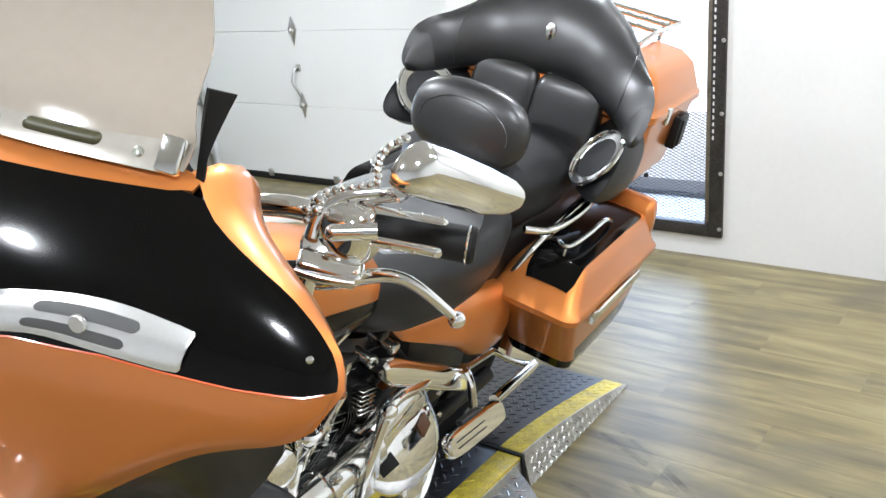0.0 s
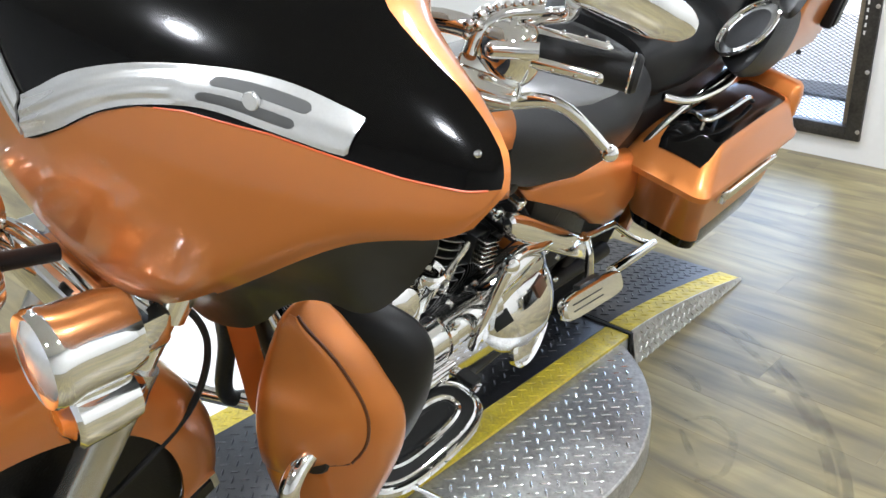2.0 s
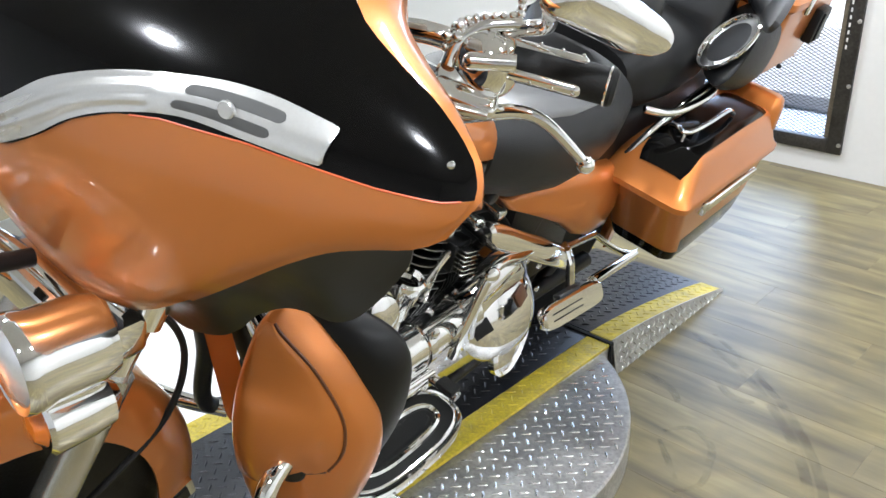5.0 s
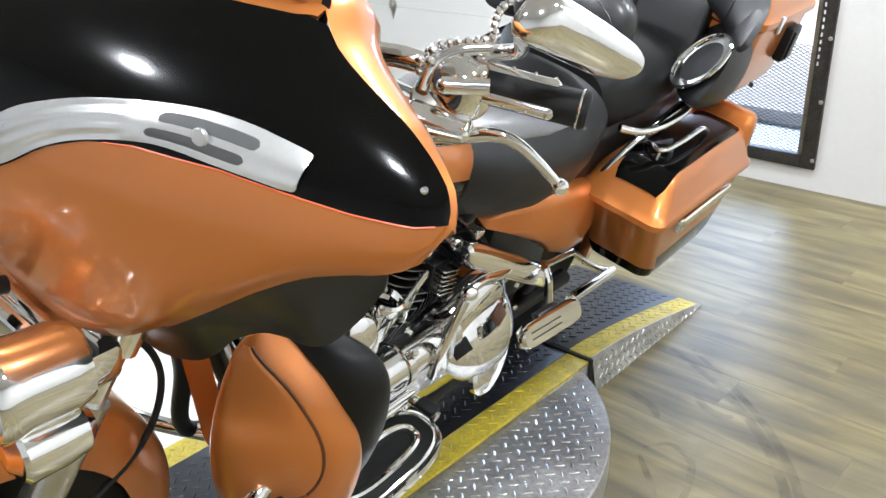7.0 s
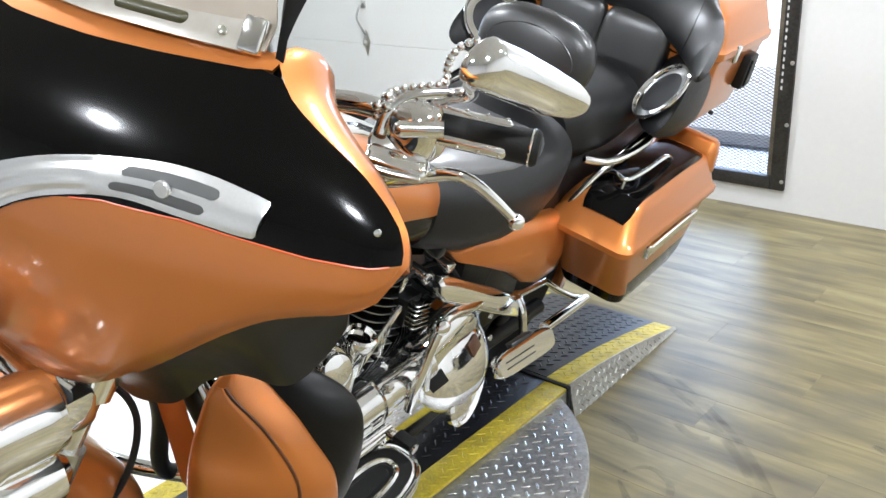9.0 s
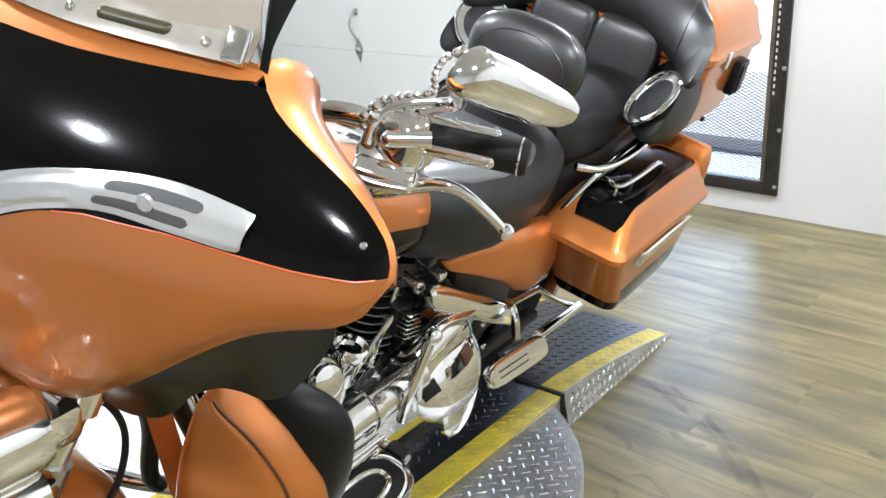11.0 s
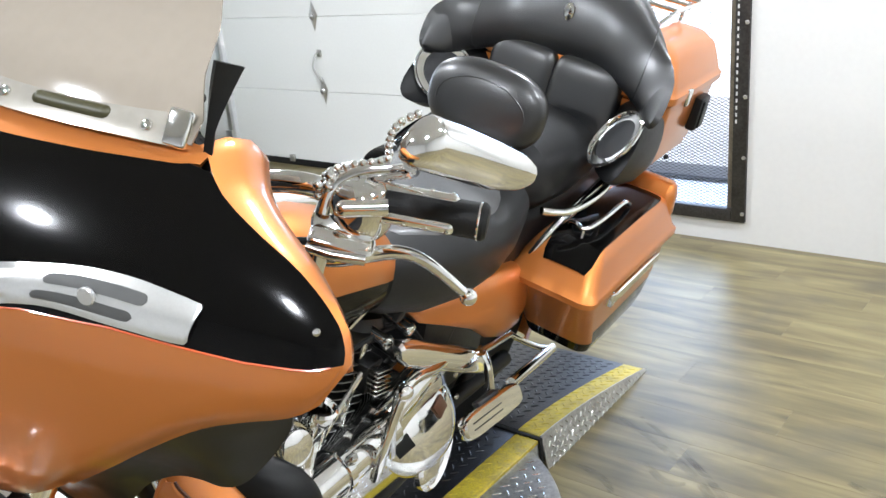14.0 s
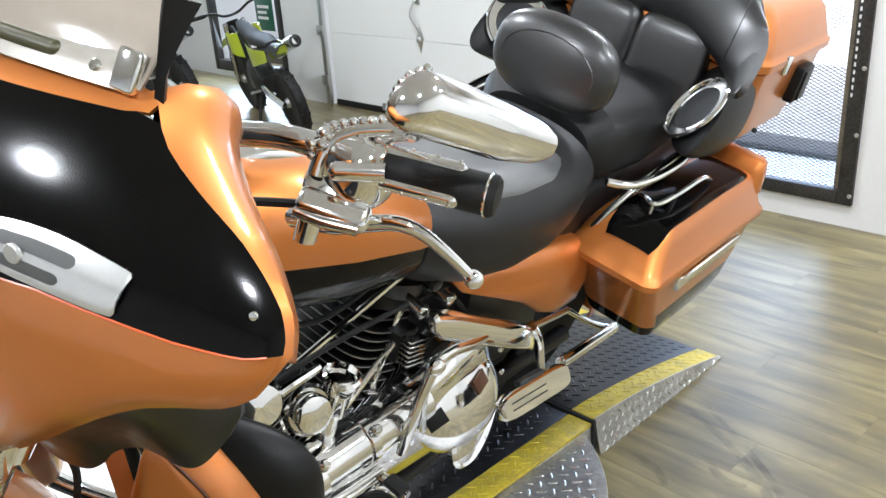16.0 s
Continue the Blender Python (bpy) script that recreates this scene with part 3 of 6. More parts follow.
# ceiling lights
light_mat = bpy.data.materials.new("lit_diffuser")
light_mat.use_nodes = True
ln = light_mat.node_tree
le = ln.nodes.new("ShaderNodeEmission")
le.inputs["Color"].default_value, le.inputs["Strength"].default_value = (0.95, 0.98, 1, 1), 9
ln.links.new(le.outputs[0], ln.nodes["Material Output"].inputs[0])


def ceiling_light(x, y):
    t = thing("ceiling_light", "round white ceiling light with a glowing diffuser", "ceiling light", "ceiling lights", Matrix.Translation((x, y, CEIL_Z)))
    part("housing", lathe([(0.16, 0), (0.16, -0.05), (0.145, -0.07), (0.14, -0.07), (0.14, -0.04)], n=24), GALV, t)
    part("diffuser", lathe([(0.138, -0.03), (0.138, -0.066), (0.09, -0.085), (0.0005, -0.09)], n=24), light_mat, t, "glowing white diffuser")
    l = bpy.data.lights.new("ceiling_lamp", "AREA")
    l.shape, l.size, l.energy, l.color = "DISK", 0.26, 66, (0.90, 0.955, 1.03)
    lo = new("ceiling_lamp", l)
    lo.matrix_world = look((x, y, CEIL_Z - 0.1), (x, y, 0))


for x, y in ((0.6, -0.6), (-1.6, -1.2), (0.9, 1.6), (-0.9, 3.3), (-3.2, 0.6), (-3.4, 3.0), (-5.6, 1.6), (1.8, 3.2)):
    ceiling_light(x, y)

# ---- turntable and lift ----
PX0, PX1, PZ = -1.858, -1.213, 0.11


def lozenges(inside, x0, x1, y0, y1, z_of, pitch, size, h):
    """Raised tread bars, alternately turned, joined in one mesh."""
    verts, faces = [], []
    n = int(max(x1 - x0, y1 - y0) / pitch) + 1
    cx, cy, q = (x0 + x1) / 2, (y0 + y1) / 2, pitch * math.sqrt(0.5)
    for i in range(-n, n + 1):
        for j in range(-n, n + 1):
            x, y = cx + (i - j) * q, cy + (i + j) * q
            if not (x0 <= x <= x1 and y0 <= y <= y1 and inside(x, y)):
                continue
            ang = radians(45 if (i + j) % 2 else -45)
            c, s = math.cos(ang), math.sin(ang)
            k = len(verts)
            for a, b, dz in ((-1, 0, 0), (-0.4, 0.2, 0), (0.4, 0.2, 0), (1, 0, 0), (0.4, -0.2, 0), (-0.4, -0.2, 0), (-0.5, 0, h), (0.5, 0, h)):
                px, py = x + size * (a * c - b * s), y + size * (a * s + b * c)
                verts.append((px, py, z_of(px, py) + dz + 0.0002))
            for f in ((0, 5, 6), (0, 6, 1), (1, 6, 7, 2), (2, 7, 3), (3, 7, 4), (4, 7, 6, 5)):
                faces.append(tuple(k + q for q in f))
    me = bpy.data.meshes.new("tread")
    me.from_pydata(verts, [], faces)
    return me


def tread(name, parent, material, *args):
    me = lozenges(*args)
    me.materials.append(material)
    o = new(name, me)
    o.parent = parent
    o["kind"] = "stuff"
    return o


DISC = (-1.535, 1.574, 0.674, 0.094)   # centre, radius, height
table_ob = thing("turntable", "round bare steel diamond plate turntable on the floor", "turntable")
DCX, DCY, DR, DZ = DISC


def disc_z(x, y):
    return DZ


part("disc", lathe([(DR - 0.004, 0.0), (DR, 0.004), (DR, DZ - 0.005), (DR - 0.004, DZ), (0.001, DZ)], (DCX, DCY, 0), (0, 0, 1), 96), TREAD_STEEL, table_ob)
tread("tread", table_ob, TREAD_BRIGHT, lambda x, y: (x - DCX) ** 2 + (y - DCY) ** 2 < (DR - 0.02) ** 2 and not PX0 - 0.02 < x < PX1 + 0.02, DCX - DR, DCX + DR, DCY - DR, DCY + DR, disc_z, 0.033, 0.0165, 0.0018)

# added panel that stands in for a bright white patch beside the platform
board = thing("bright_patch_panel", "white panel added for a bright patch beside the platform", "board")
part("panel", box(-2.47, PX0 - 0.006, 0.86, 1.62, DZ + 0.0024, DZ + 0.010, 0.002), node_mat("bright_patch_white", (0.82, 0.82, 0.81), 0.3, 0, 0.2, 0.03, 3, 60), board, smooth=False)

lift = thing("motorcycle_platform", "dark diamond plate motorcycle platform with yellow painted edges", "platform")
PY0, PY1 = -0.4, 2.2
part("deck", box(PX0 + 0.085, PX1 - 0.085, PY0, PY1, DZ + 0.0005, PZ, 0.003), TREAD_DARK, lift, "dark diamond plate deck")
part("edge_strip", box(PX1 - 0.085, PX1, PY0, PY1, PZ - 0.012, PZ, 0.004), YELLOW, lift, "yellow painted edge strip")
part("edge_strip", box(PX0, PX0 + 0.085, PY0, PY1, PZ - 0.012, PZ, 0.004), YELLOW, lift, "yellow painted edge strip")
for a, b in ((PX1 - 0.085, PX1 - 0.001), (PX0 + 0.001, PX0 + 0.085)):
    part("side_skirt", box(a, b, 1.95, PY1 - 0.002, 0.001, PZ - 0.0125, 0.002), TREAD_STEEL, lift, "bare steel diamond plate side")
skirt_tread = lozenges(lambda x, y: y > 2.0, 0.02, PZ - 0.02, PY0 + 0.02, PY1 - 0.02, lambda x, y: 0.0, 0.024, 0.0125, 0.002)
skirt_tread.transform(Matrix(((0, 0, 1, PX1 - 0.001), (0, 1, 0, 0), (1, 0, 0, 0), (0, 0, 0, 1))))
skirt_tread.materials.append(TREAD_BRIGHT)
ob = new("tread", skirt_tread)
ob.parent = lift
ob["kind"] = "stuff"
tread("tread", lift, TREAD_WORN, lambda x, y: PX0 + 0.11 < x < PX1 - 0.11, PX0 + 0.085, PX1 - 0.085, PY0 + 0.02, PY1 - 0.02, lambda x, y: PZ, 0.031, 0.0155, 0.0022)
tread("tread", lift, YELLOW, lambda x, y: True, PX1 - 0.078, PX1 - 0.01, PY0 + 0.02, PY1 - 0.02, lambda x, y: PZ, 0.031, 0.0155, 0.0022)
tread("tread", lift, YELLOW, lambda x, y: True, PX0 + 0.012, PX0 + 0.08, PY0 + 0.02, PY1 - 0.02, lambda x, y: PZ, 0.031, 0.0155, 0.0022)

# ramp at the rear, with a flared steel side
ramp_ob = thing("access_ramp", "sloping diamond plate ramp with yellow edge and steel side skirt", "ramp")
RY0, RY1 = 2.215, 2.945


def ramp_z(x, y):
    s = min(max((y - RY0) / (RY1 - RY0), 0), 1)
    return PZ * (1 - s ** 1.5) + 0.006


def ramp_strip(x0, x1, name, material, label):
    part(name, sheet(lambda s, t: (x0 + (x1 - x0) * s, RY0 + (RY1 - RY0) * t, ramp_z(0, RY0 + (RY1 - RY0) * t)), 4, 16, 0.005), material, ramp_ob, label)


ramp_strip(PX0 + 0.085, PX1 - 0.085, "deck", TREAD_DARK, "dark diamond plate slope")
ramp_strip(PX1 - 0.085, PX1 - 0.005, "edge_strip", YELLOW, "yellow painted edge strip")
ramp_strip(PX0 + 0.005, PX0 + 0.085, "edge_strip", YELLOW, "yellow painted edge strip")
part("side_skirt", sheet(lambda s, t: (PX1 - 0.003 + 0.022 * s * (1 - 0.6 * t), RY0 + (RY1 - RY0) * t, ramp_z(0, RY0 + (RY1 - RY0) * t) * (1 - s) + 0.002), 4, 16, 0.004), TREAD_STEEL, ramp_ob, "bare steel diamond plate side")
tread("tread", ramp_ob, TREAD_WORN, lambda x, y: True, PX0 + 0.11, PX1 - 0.11, RY0 + 0.02, RY1 - 0.03, ramp_z, 0.031, 0.0155, 0.0022)
tread("tread", ramp_ob, YELLOW, lambda x, y: True, PX1 - 0.09, PX1 - 0.015, RY0 + 0.02, RY1 - 0.03, ramp_z, 0.031, 0.0155, 0.0022)


def skirt_x(h, y):
    return 0.022 * max(0, 1 - h / ramp_z(0, y)) * (1 - 0.6 * (y - RY0) / (RY1 - RY0))


side_tread = lozenges(lambda x, y: x < ramp_z(0, y) - 0.006, 0.008, 0.115, RY0 + 0.02, RY1 - 0.05, skirt_x, 0.024, 0.0125, 0.0022)
side_tread.transform(Matrix(((0, 0, 1, PX1 + 0.0052), (0, 1, 0, 0), (1, 0, 0, 0), (0, 0, 0, 1))))
side_tread.materials.append(TREAD_BRIGHT)
ob = new("tread", side_tread)
ob.parent = ramp_ob
ob["kind"] = "stuff"
strap = part("strap", join(box(PX0, PX1 + 0.002, 2.200, 2.214, PZ - 0.01, PZ + 0.005, 0.002), box(PX1 + 0.001, PX1 + 0.007, 2.198, 2.214, 0.0, PZ + 0.004, 0.002)), RUBBER, ramp_ob, "black rubber joint strip")

# ---- touring motorcycle: u to its left, v to its rear, w up; it leans on its side stand ----
BIKE = Matrix.Translation((-1.586, 2.4, PZ)) @ pose(0, 0, 0, 0, 0, 5) @ pose(0, 0, 0, 0, 17, 0)
bike = thing("touring_motorcycle", "orange and black touring motorcycle leaning on its side stand", "motorcycle", at=BIKE)


# -- fairing --
BOTTOM = ((0, 0.90), (0.05, 0.912), (0.1, 0.932), (0.15, 0.955), (0.21, 0.995), (0.33, 1.11), (0.44, 1.23), (0.5, 1.262), (0.54, 1.275), (0.565, 1.295), (0.578, 1.32), (0.582, 1.345))
TOP = ((0, 1.466), (0.11, 1.470), (0.25, 1.480), (0.34, 1.486), (0.355, 1.476), (0.375, 1.46), (0.40, 1.448), (0.45, 1.43), (0.5, 1.413), (0.54, 1.393), (0.565, 1.375), (0.578, 1.358), (0.582, 1.345))
COLOUR = ((0, 1.16), (0.08, 1.215), (0.14, 1.265), (0.2, 1.298), (0.26, 1.315), (0.36, 1.328), (0.5, 1.332), (0.56, 1.338), (0.582, 1.345))
STRIP = ((0, 1.440), (0.13, 1.448), (0.23, 1.458), (0.34, 1.470), (0.355, 1.475), (0.375, 1.46), (0.40, 1.448), (0.45, 1.43), (0.5, 1.413), (0.54, 1.393), (0.565, 1.375), (0.578, 1.358), (0.582, 1.345))
FRONT = ((0.80, -1.75), (0.90, -1.812), (1.0, -1.856), (1.1, -1.881), (1.2, -1.89), (1.3, -1.877), (1.36, -1.858), (1.43, -1.79), (1.5, -1.71), (1.7, -1.53))


def front_v(u, w):
    steps = [(d, math.exp(-(d / 0.055) ** 2)) for d in np.linspace(-0.11, 0.11, 13)]
    a = sum(table(w + d, FRONT) * g for d, g in steps) / sum(g for d, g in steps)
    return a + 0.40 * u * u


def soft(u, pairs):
    if abs(u) > 0.55:
        return table(abs(u), pairs)
    h = min(0.05, (0.55 - abs(u)) * 0.25 + 0.012) if pairs is BOTTOM else 0.012
    return sum(table(min(abs(u + d), 0.582), pairs) for d in np.linspace(-h, h, 7)) / 7


def fairing_point(u, w, out=0.0):
    rim = min(soft(u, TOP) - w, w - soft(u, BOTTOM), (0.585 - abs(u)) * 0.8)
    back = 0.012 * max(0, 1 - max(rim, 0) / 0.045) ** 3
    return Vector((u, front_v(u, w) + back - out, w))


def fairing_panel(lo, hi, nu=60, nw=14, umax=0.582, inset=0.0):
    def fn(s, t):
        u = umax * math.sin(math.pi / 2 * (2 * s - 1))
        a, b = soft(u, lo), soft(u, hi)
        return fairing_point(u, a + (b - a) * t)
    return sheet(fn, nu, nw, 0.006)


fairing = part("fairing", fairing_panel(BOTTOM, COLOUR, 90, 30), ORANGE, bike, "orange lower half of the fork-mounted fairing")
part("black_panel", fairing_panel(COLOUR, STRIP, nw=16), BLACK, fairing, "gloss black upper panel")
part("top_strip", fairing_panel(STRIP, TOP, nw=4, umax=0.352), ORANGE, fairing, "orange strip under the screen")


def on_curve(pairs, u0, u1, n, off):
    return [fairing_point(u, table(abs(u), pairs), off) for u in np.linspace(u0, u1, n)]


for sgn in (1, -1):
    part("pinstripe", tube(on_curve(COLOUR, 0.22 * sgn, 0.574 * sgn, 48, 0.0005), 0.0013, 6, 1), PINSTRIPE, fairing, "thin red stripe between the colours")


def inner_shell(sgn):
    """The orange inner cowl that closes the fairing towards the rider."""
    loop = [(u, soft(u, TOP), 1.0) for u in np.linspace(0.336, 0.581, 28)] + [(u, soft(u, BOTTOM), 0.0) for u in np.linspace(0.581, 0.30, 22)]
    rings = []
    for k, d in enumerate((0.0, 0.35, 0.7, 0.9, 1.0, 0.95, 0.7)):
        r = []
        for u, w, top in loop:
            wide = 0.013 + 0.098 * top * max(0.0, 1 - max(0.0, u - 0.352) / 0.24)
            sink = (0.0, 0.005, 0.004, -0.006, -0.028, -0.07, -0.12)[k]
            du, dw = (u - 0.30), (w - 1.36)
            n = max(1e-3, math.hypot(du, dw))
            r.append((sgn * (u + sink * du / n), front_v(u, w) + 0.012 + wide * d, w + sink * dw / n - 0.035 * top * d * d))
        rings.append(r)
    return loft(rings, caps=False, closed=False)


for sgn in (1, -1):
    part("inner_cowl", inner_shell(sgn), ORANGE, fairing, "orange inner cowl")
part("dash", loft([ring_uw(-1.72, 0, 1.29, 0.35, 0.12, 3.0), ring_uw(-1.66, 0, 1.31, 0.32, 0.11, 3.0), ring_uw(-1.61, 0, 1.32, 0.26, 0.09, 3.0)]), PLASTIC, fairing, "black instrument panel")

# chrome vent trim on each side
TRIM_T = smooth_rows(((0, 1.225), (0.04, 1.255), (0.1, 1.30), (0.19, 1.343), (0.29, 1.371), (0.36, 1.379), (0.425, 1.3755))) + [(0.4405, 1.3735), (0.443, 1.370)]
TRIM_B = smooth_rows(((0, 1.165), (0.08, 1.218), (0.14, 1.266), (0.2, 1.300), (0.28, 1.327), (0.36, 1.332), (0.425, 1.3335))) + [(0.4405, 1.335), (0.443, 1.339)]
GROOVE = node_mat("chrome_trim", (0.74, 0.74, 0.73), 0.24, 0.7, 0.3, 0.04, 8, 300)
SLOT_GREY = node_mat("slot_grey", (0.07, 0.07, 0.068), 0.5)
for sgn in (1, -1):
    def strip(s, t, sgn=sgn):
        u = 0.004 + 0.439 * (1 - (1 - s) ** 1.6)
        lo, hi = table(u, TRIM_B), table(u, TRIM_T)
        w = lo + (hi - lo) * t
        ridge = 0.0010 * math.cos(6 * math.pi * t) if u < 0.24 else 0
        return fairing_point(sgn * u, w, 0.0035 + ridge + 0.0045 * math.sin(math.pi * t))
    trim = part("vent_trim", sheet(strip, 90, 18, 0.003), GROOVE, fairing, "ribbed silver vent trim")
    for t0, u0, u1 in ((0.71, 0.278, 0.392), (0.31, 0.270, 0.384)):
        def slot(s, t, sgn=sgn, t0=t0, u0=u0, u1=u1):
            u = u0 + (u1 - u0) * s
            x = t0 + 0.118 * (2 * t - 1) * (1 - 0.97 * abs(2 * s - 1) ** 26)
            lo, hi = table(u, TRIM_B), table(u, TRIM_T)
            return fairing_point(sgn * u, lo + (hi - lo) * x, 0.0042 + 0.0045 * math.sin(math.pi * x))
        part("vent_slot", sheet(slot, 48, 4, 0.001), SLOT_GREY, trim, "dark grey vent slot")
    c = fairing_point(sgn * 0.332, (table(0.332, TRIM_B) + table(0.332, TRIM_T)) / 2, 0.008)
    part("vent_disc", lathe([(0.0105, 0), (0.0105, 0.003), (0.009, 0.0045), (0.0005, 0.0045)], c, (sgn * 0.25, -1, 0.1), 16), GROOVE, trim)
    part("screw", bolt(fairing_point(sgn * 0.55, 1.372, 0.002), (sgn * 0.4, -1, 0.3), 0.004, 0.003), CHROME, fairing, "chrome screw")


# windscreen
def screen_point(u, w, out=0.0):
    return Vector((u, front_v(u, w) - out, w))


def screen(s, t):
    w = 1.475 + 0.285 * t
    half = table(w, ((1.475, 0.335), (1.50, 0.332), (1.52, 0.318), (1.54, 0.303), (1.58, 0.282), (1.63, 0.245), (1.68, 0.205), (1.76, 0.15)))
    u = (2 * s - 1) * half
    flare = 0.016 * math.exp(-((w - 1.52) / 0.035) ** 2) - 0.010 * math.exp(-((w - 1.60) / 0.045) ** 2)
    return screen_point(u, w + 0.012 * (u / 0.33) ** 2, flare * (1 - 0.5 * (u / 0.33) ** 2))


shield = part("windscreen", sheet(screen, 40, 36, 0.003), SCREEN, fairing, "smoky beige windscreen")


def band(s, t):
    u = (2 * s - 1) * 0.325
    return screen_point(u, table(abs(u), TOP[:4]) - 0.001 + 0.030 * t, 0.006 + 0.003 * math.sin(math.pi * t))


part("screen_band", sheet(band, 32, 6, 0.004), node_mat("silver_band", (0.44, 0.41, 0.36), 0.2, 0.25, 0.8), shield, "silver vented band under the screen")
SLOT = node_mat("slot_olive", (0.055, 0.05, 0.02), 0.4)
for u in (-0.2, 0.0, 0.185):
    pts = [screen_point(u + d, table(abs(u + d), TOP[:4]) + 0.0125, 0.002) for d in np.linspace(-0.042, 0.042, 8)]
    part("slot", join(tube(pts, 0.0095, 12, 1), ball(pts[0], 0.0095, 0.0095, 0.0095), ball(pts[-1], 0.0095, 0.0095, 0.0095)), SLOT, shield, "dark vent slot")
for u in (-0.283, 0.283, 0.1, -0.1):
    part("screen_screw", bolt(screen_point(u, table(abs(u), TOP[:4]) + 0.012, 0.008), (0, -1, 0.8), 0.006, 0.005), CHROME, shield, "chrome screw")
for sgn in (1, -1):
    part("end_clip", moved(box(-0.0145, 0.0145, -0.006, 0.006, -0.021, 0.021, 0.0045, 3), Matrix.Translation(screen_point(sgn * 0.317, 1.500, 0.010)) @ pose(0, 0, 0, -28, 0, sgn * 14)), POLISHED, shield, "chrome end clip")
    # black deflector wing behind the screen's edge
    part("air_deflector", sheet(lambda s, t: V(sgn * (0.343 + 0.008 * s + 0.006 * t), -1.676 + 0.012 * t * t + (0.005 + 0.028 * (max(0, t - 0.5) / 0.5) ** 1.2) * s, 1.436 + 0.144 * t - 0.010 * s * t), 5, 14, 0.006), PLASTIC, fairing, "black air deflector")

# headlight and passing lamps
head = part("headlight", lathe([(0.03, 0.10), (0.06, 0.085), (0.080, 0.055), (0.090, 0.02), (0.092, 0.0), (0.094, -0.012), (0.085, -0.008)], (-0.01, -2.045, 0.985), (0, 1, 0.05), 32), CHROME, bike, "chrome rimmed headlight")
GLASS = node_mat("lamp_lens", (0.75, 0.76, 0.78), 0.06, 0.5, 1.0, 0.05, 30, 120)
part("lens", lathe([(0.086, -0.006), (0.06, -0.016), (0.0005, -0.02)], (-0.01, -2.045, 0.985), (0, 1, 0.05), 28), GLASS, head, "glass lens")
part("headlight_bracket", tube([(-0.01, -1.95, 0.985), (0, -1.86, 0.97)], 0.014, 10), PLASTIC, bike, "black headlight bracket")
for sgn in (1, -1):
    lamp = part("passing_lamp", lathe([(0.03, 0.125), (0.055, 0.115), (0.062, 0.09), (0.0635, 0.03), (0.068, 0.012), (0.068, 0.0), (0.064, -0.008), (0.056, -0.004)], (sgn * 0.17, -1.985, 0.965), (sgn * 0.1, 1, 0.0), 28), CHROME, bike, "chrome passing lamp")
    part("lens", lathe([(0.056, -0.003), (0.04, -0.012), (0.0005, -0.016)], (sgn * 0.17, -1.985, 0.965), (sgn * 0.1, 1, 0), 24), GLASS, lamp, "glass lens")
    sig = part("turn_signal", lathe([(0.02, 0.10), (0.038, 0.085), (0.044, 0.05), (0.047, 0.0), (0.04, -0.006)], (sgn * 0.19, -1.965, 0.865), (sgn * 0.1, 1, 0), 24), CHROME, bike, "chrome turn signal")
    part("lens", lathe([(0.034, -0.004), (0.02, -0.018), (0.0005, -0.02)], (sgn * 0.19, -1.965, 0.865), (sgn * 0.1, 1, 0), 20), AMBER, sig, "amber lens")
part("lamp_bar", tube([(-0.2, -1.90, 0.915), (-0.12, -1.85, 0.93), (0.12, -1.85, 0.93), (0.2, -1.90, 0.915)], 0.014, 10), CHROME, bike, "chrome lamp bar")

# -- fork, wheel and fender --
AX = (-2.035, 0.385)
WS = 1.17   # wheel size against the rear one


def fork_pt(u, k):
    return (u, AX[0] + 0.53 * k, AX[1] + k)


for u in (0.115, -0.115):
    part("fork_slider", tube([fork_pt(u, -0.05), fork_pt(u, 0.12), fork_pt(u, 0.42)], 0.033, 18), SILVER, bike, "silver alloy fork slider")
    part("fork_tube", tube([fork_pt(u, 0.42), fork_pt(u, 0.75)], 0.0245, 16), CHROME, bike, "chrome fork tube")
    part("fork_cover", tube([fork_pt(u, 0.5), fork_pt(u, 0.68)], 0.036, 18), CHROME, bike, "chrome fork cover")
part("fork_clamp", box(-0.16, 0.16, -1.88, -1.78, 0.86, 0.93, 0.015), CHROME, bike, "chrome fork clamp")
wheel = part("front_wheel", lathe([(0.2632, -0.035), (0.2749, -0.04), (0.2808, -0.03), (0.2668, 0.0), (0.2808, 0.03), (0.2749, 0.04), (0.2632, 0.035)], (0, *AX), (1, 0, 0), 48), BRUSHED, bike, "alloy front wheel rim")
part("tyre", lathe([(0.2749, -0.045), (0.3159, -0.062), (0.3510, -0.055), (0.3685, -0.02), (0.3709, 0.0), (0.3685, 0.02), (0.3510, 0.055), (0.3159, 0.062), (0.2749, 0.045)], (0, *AX), (1, 0, 0), 56), RUBBER, wheel, "black tyre")
for i in range(9):
    a = 2 * math.pi * i / 9
    d = Vector((0, math.cos(a), math.sin(a)))
    part("spoke", tube([Vector((0.012, *AX)) + d * 0.04, Vector((0, *AX)) + d * 0.27], (0.016, 0.011), 8), BRUSHED, wheel)
part("hub", lathe([(0.0526, -0.07), (0.0702, -0.05), (0.0702, 0.05), (0.0526, 0.07)], (0, *AX), (1, 0, 0), 24), MATTE, wheel)
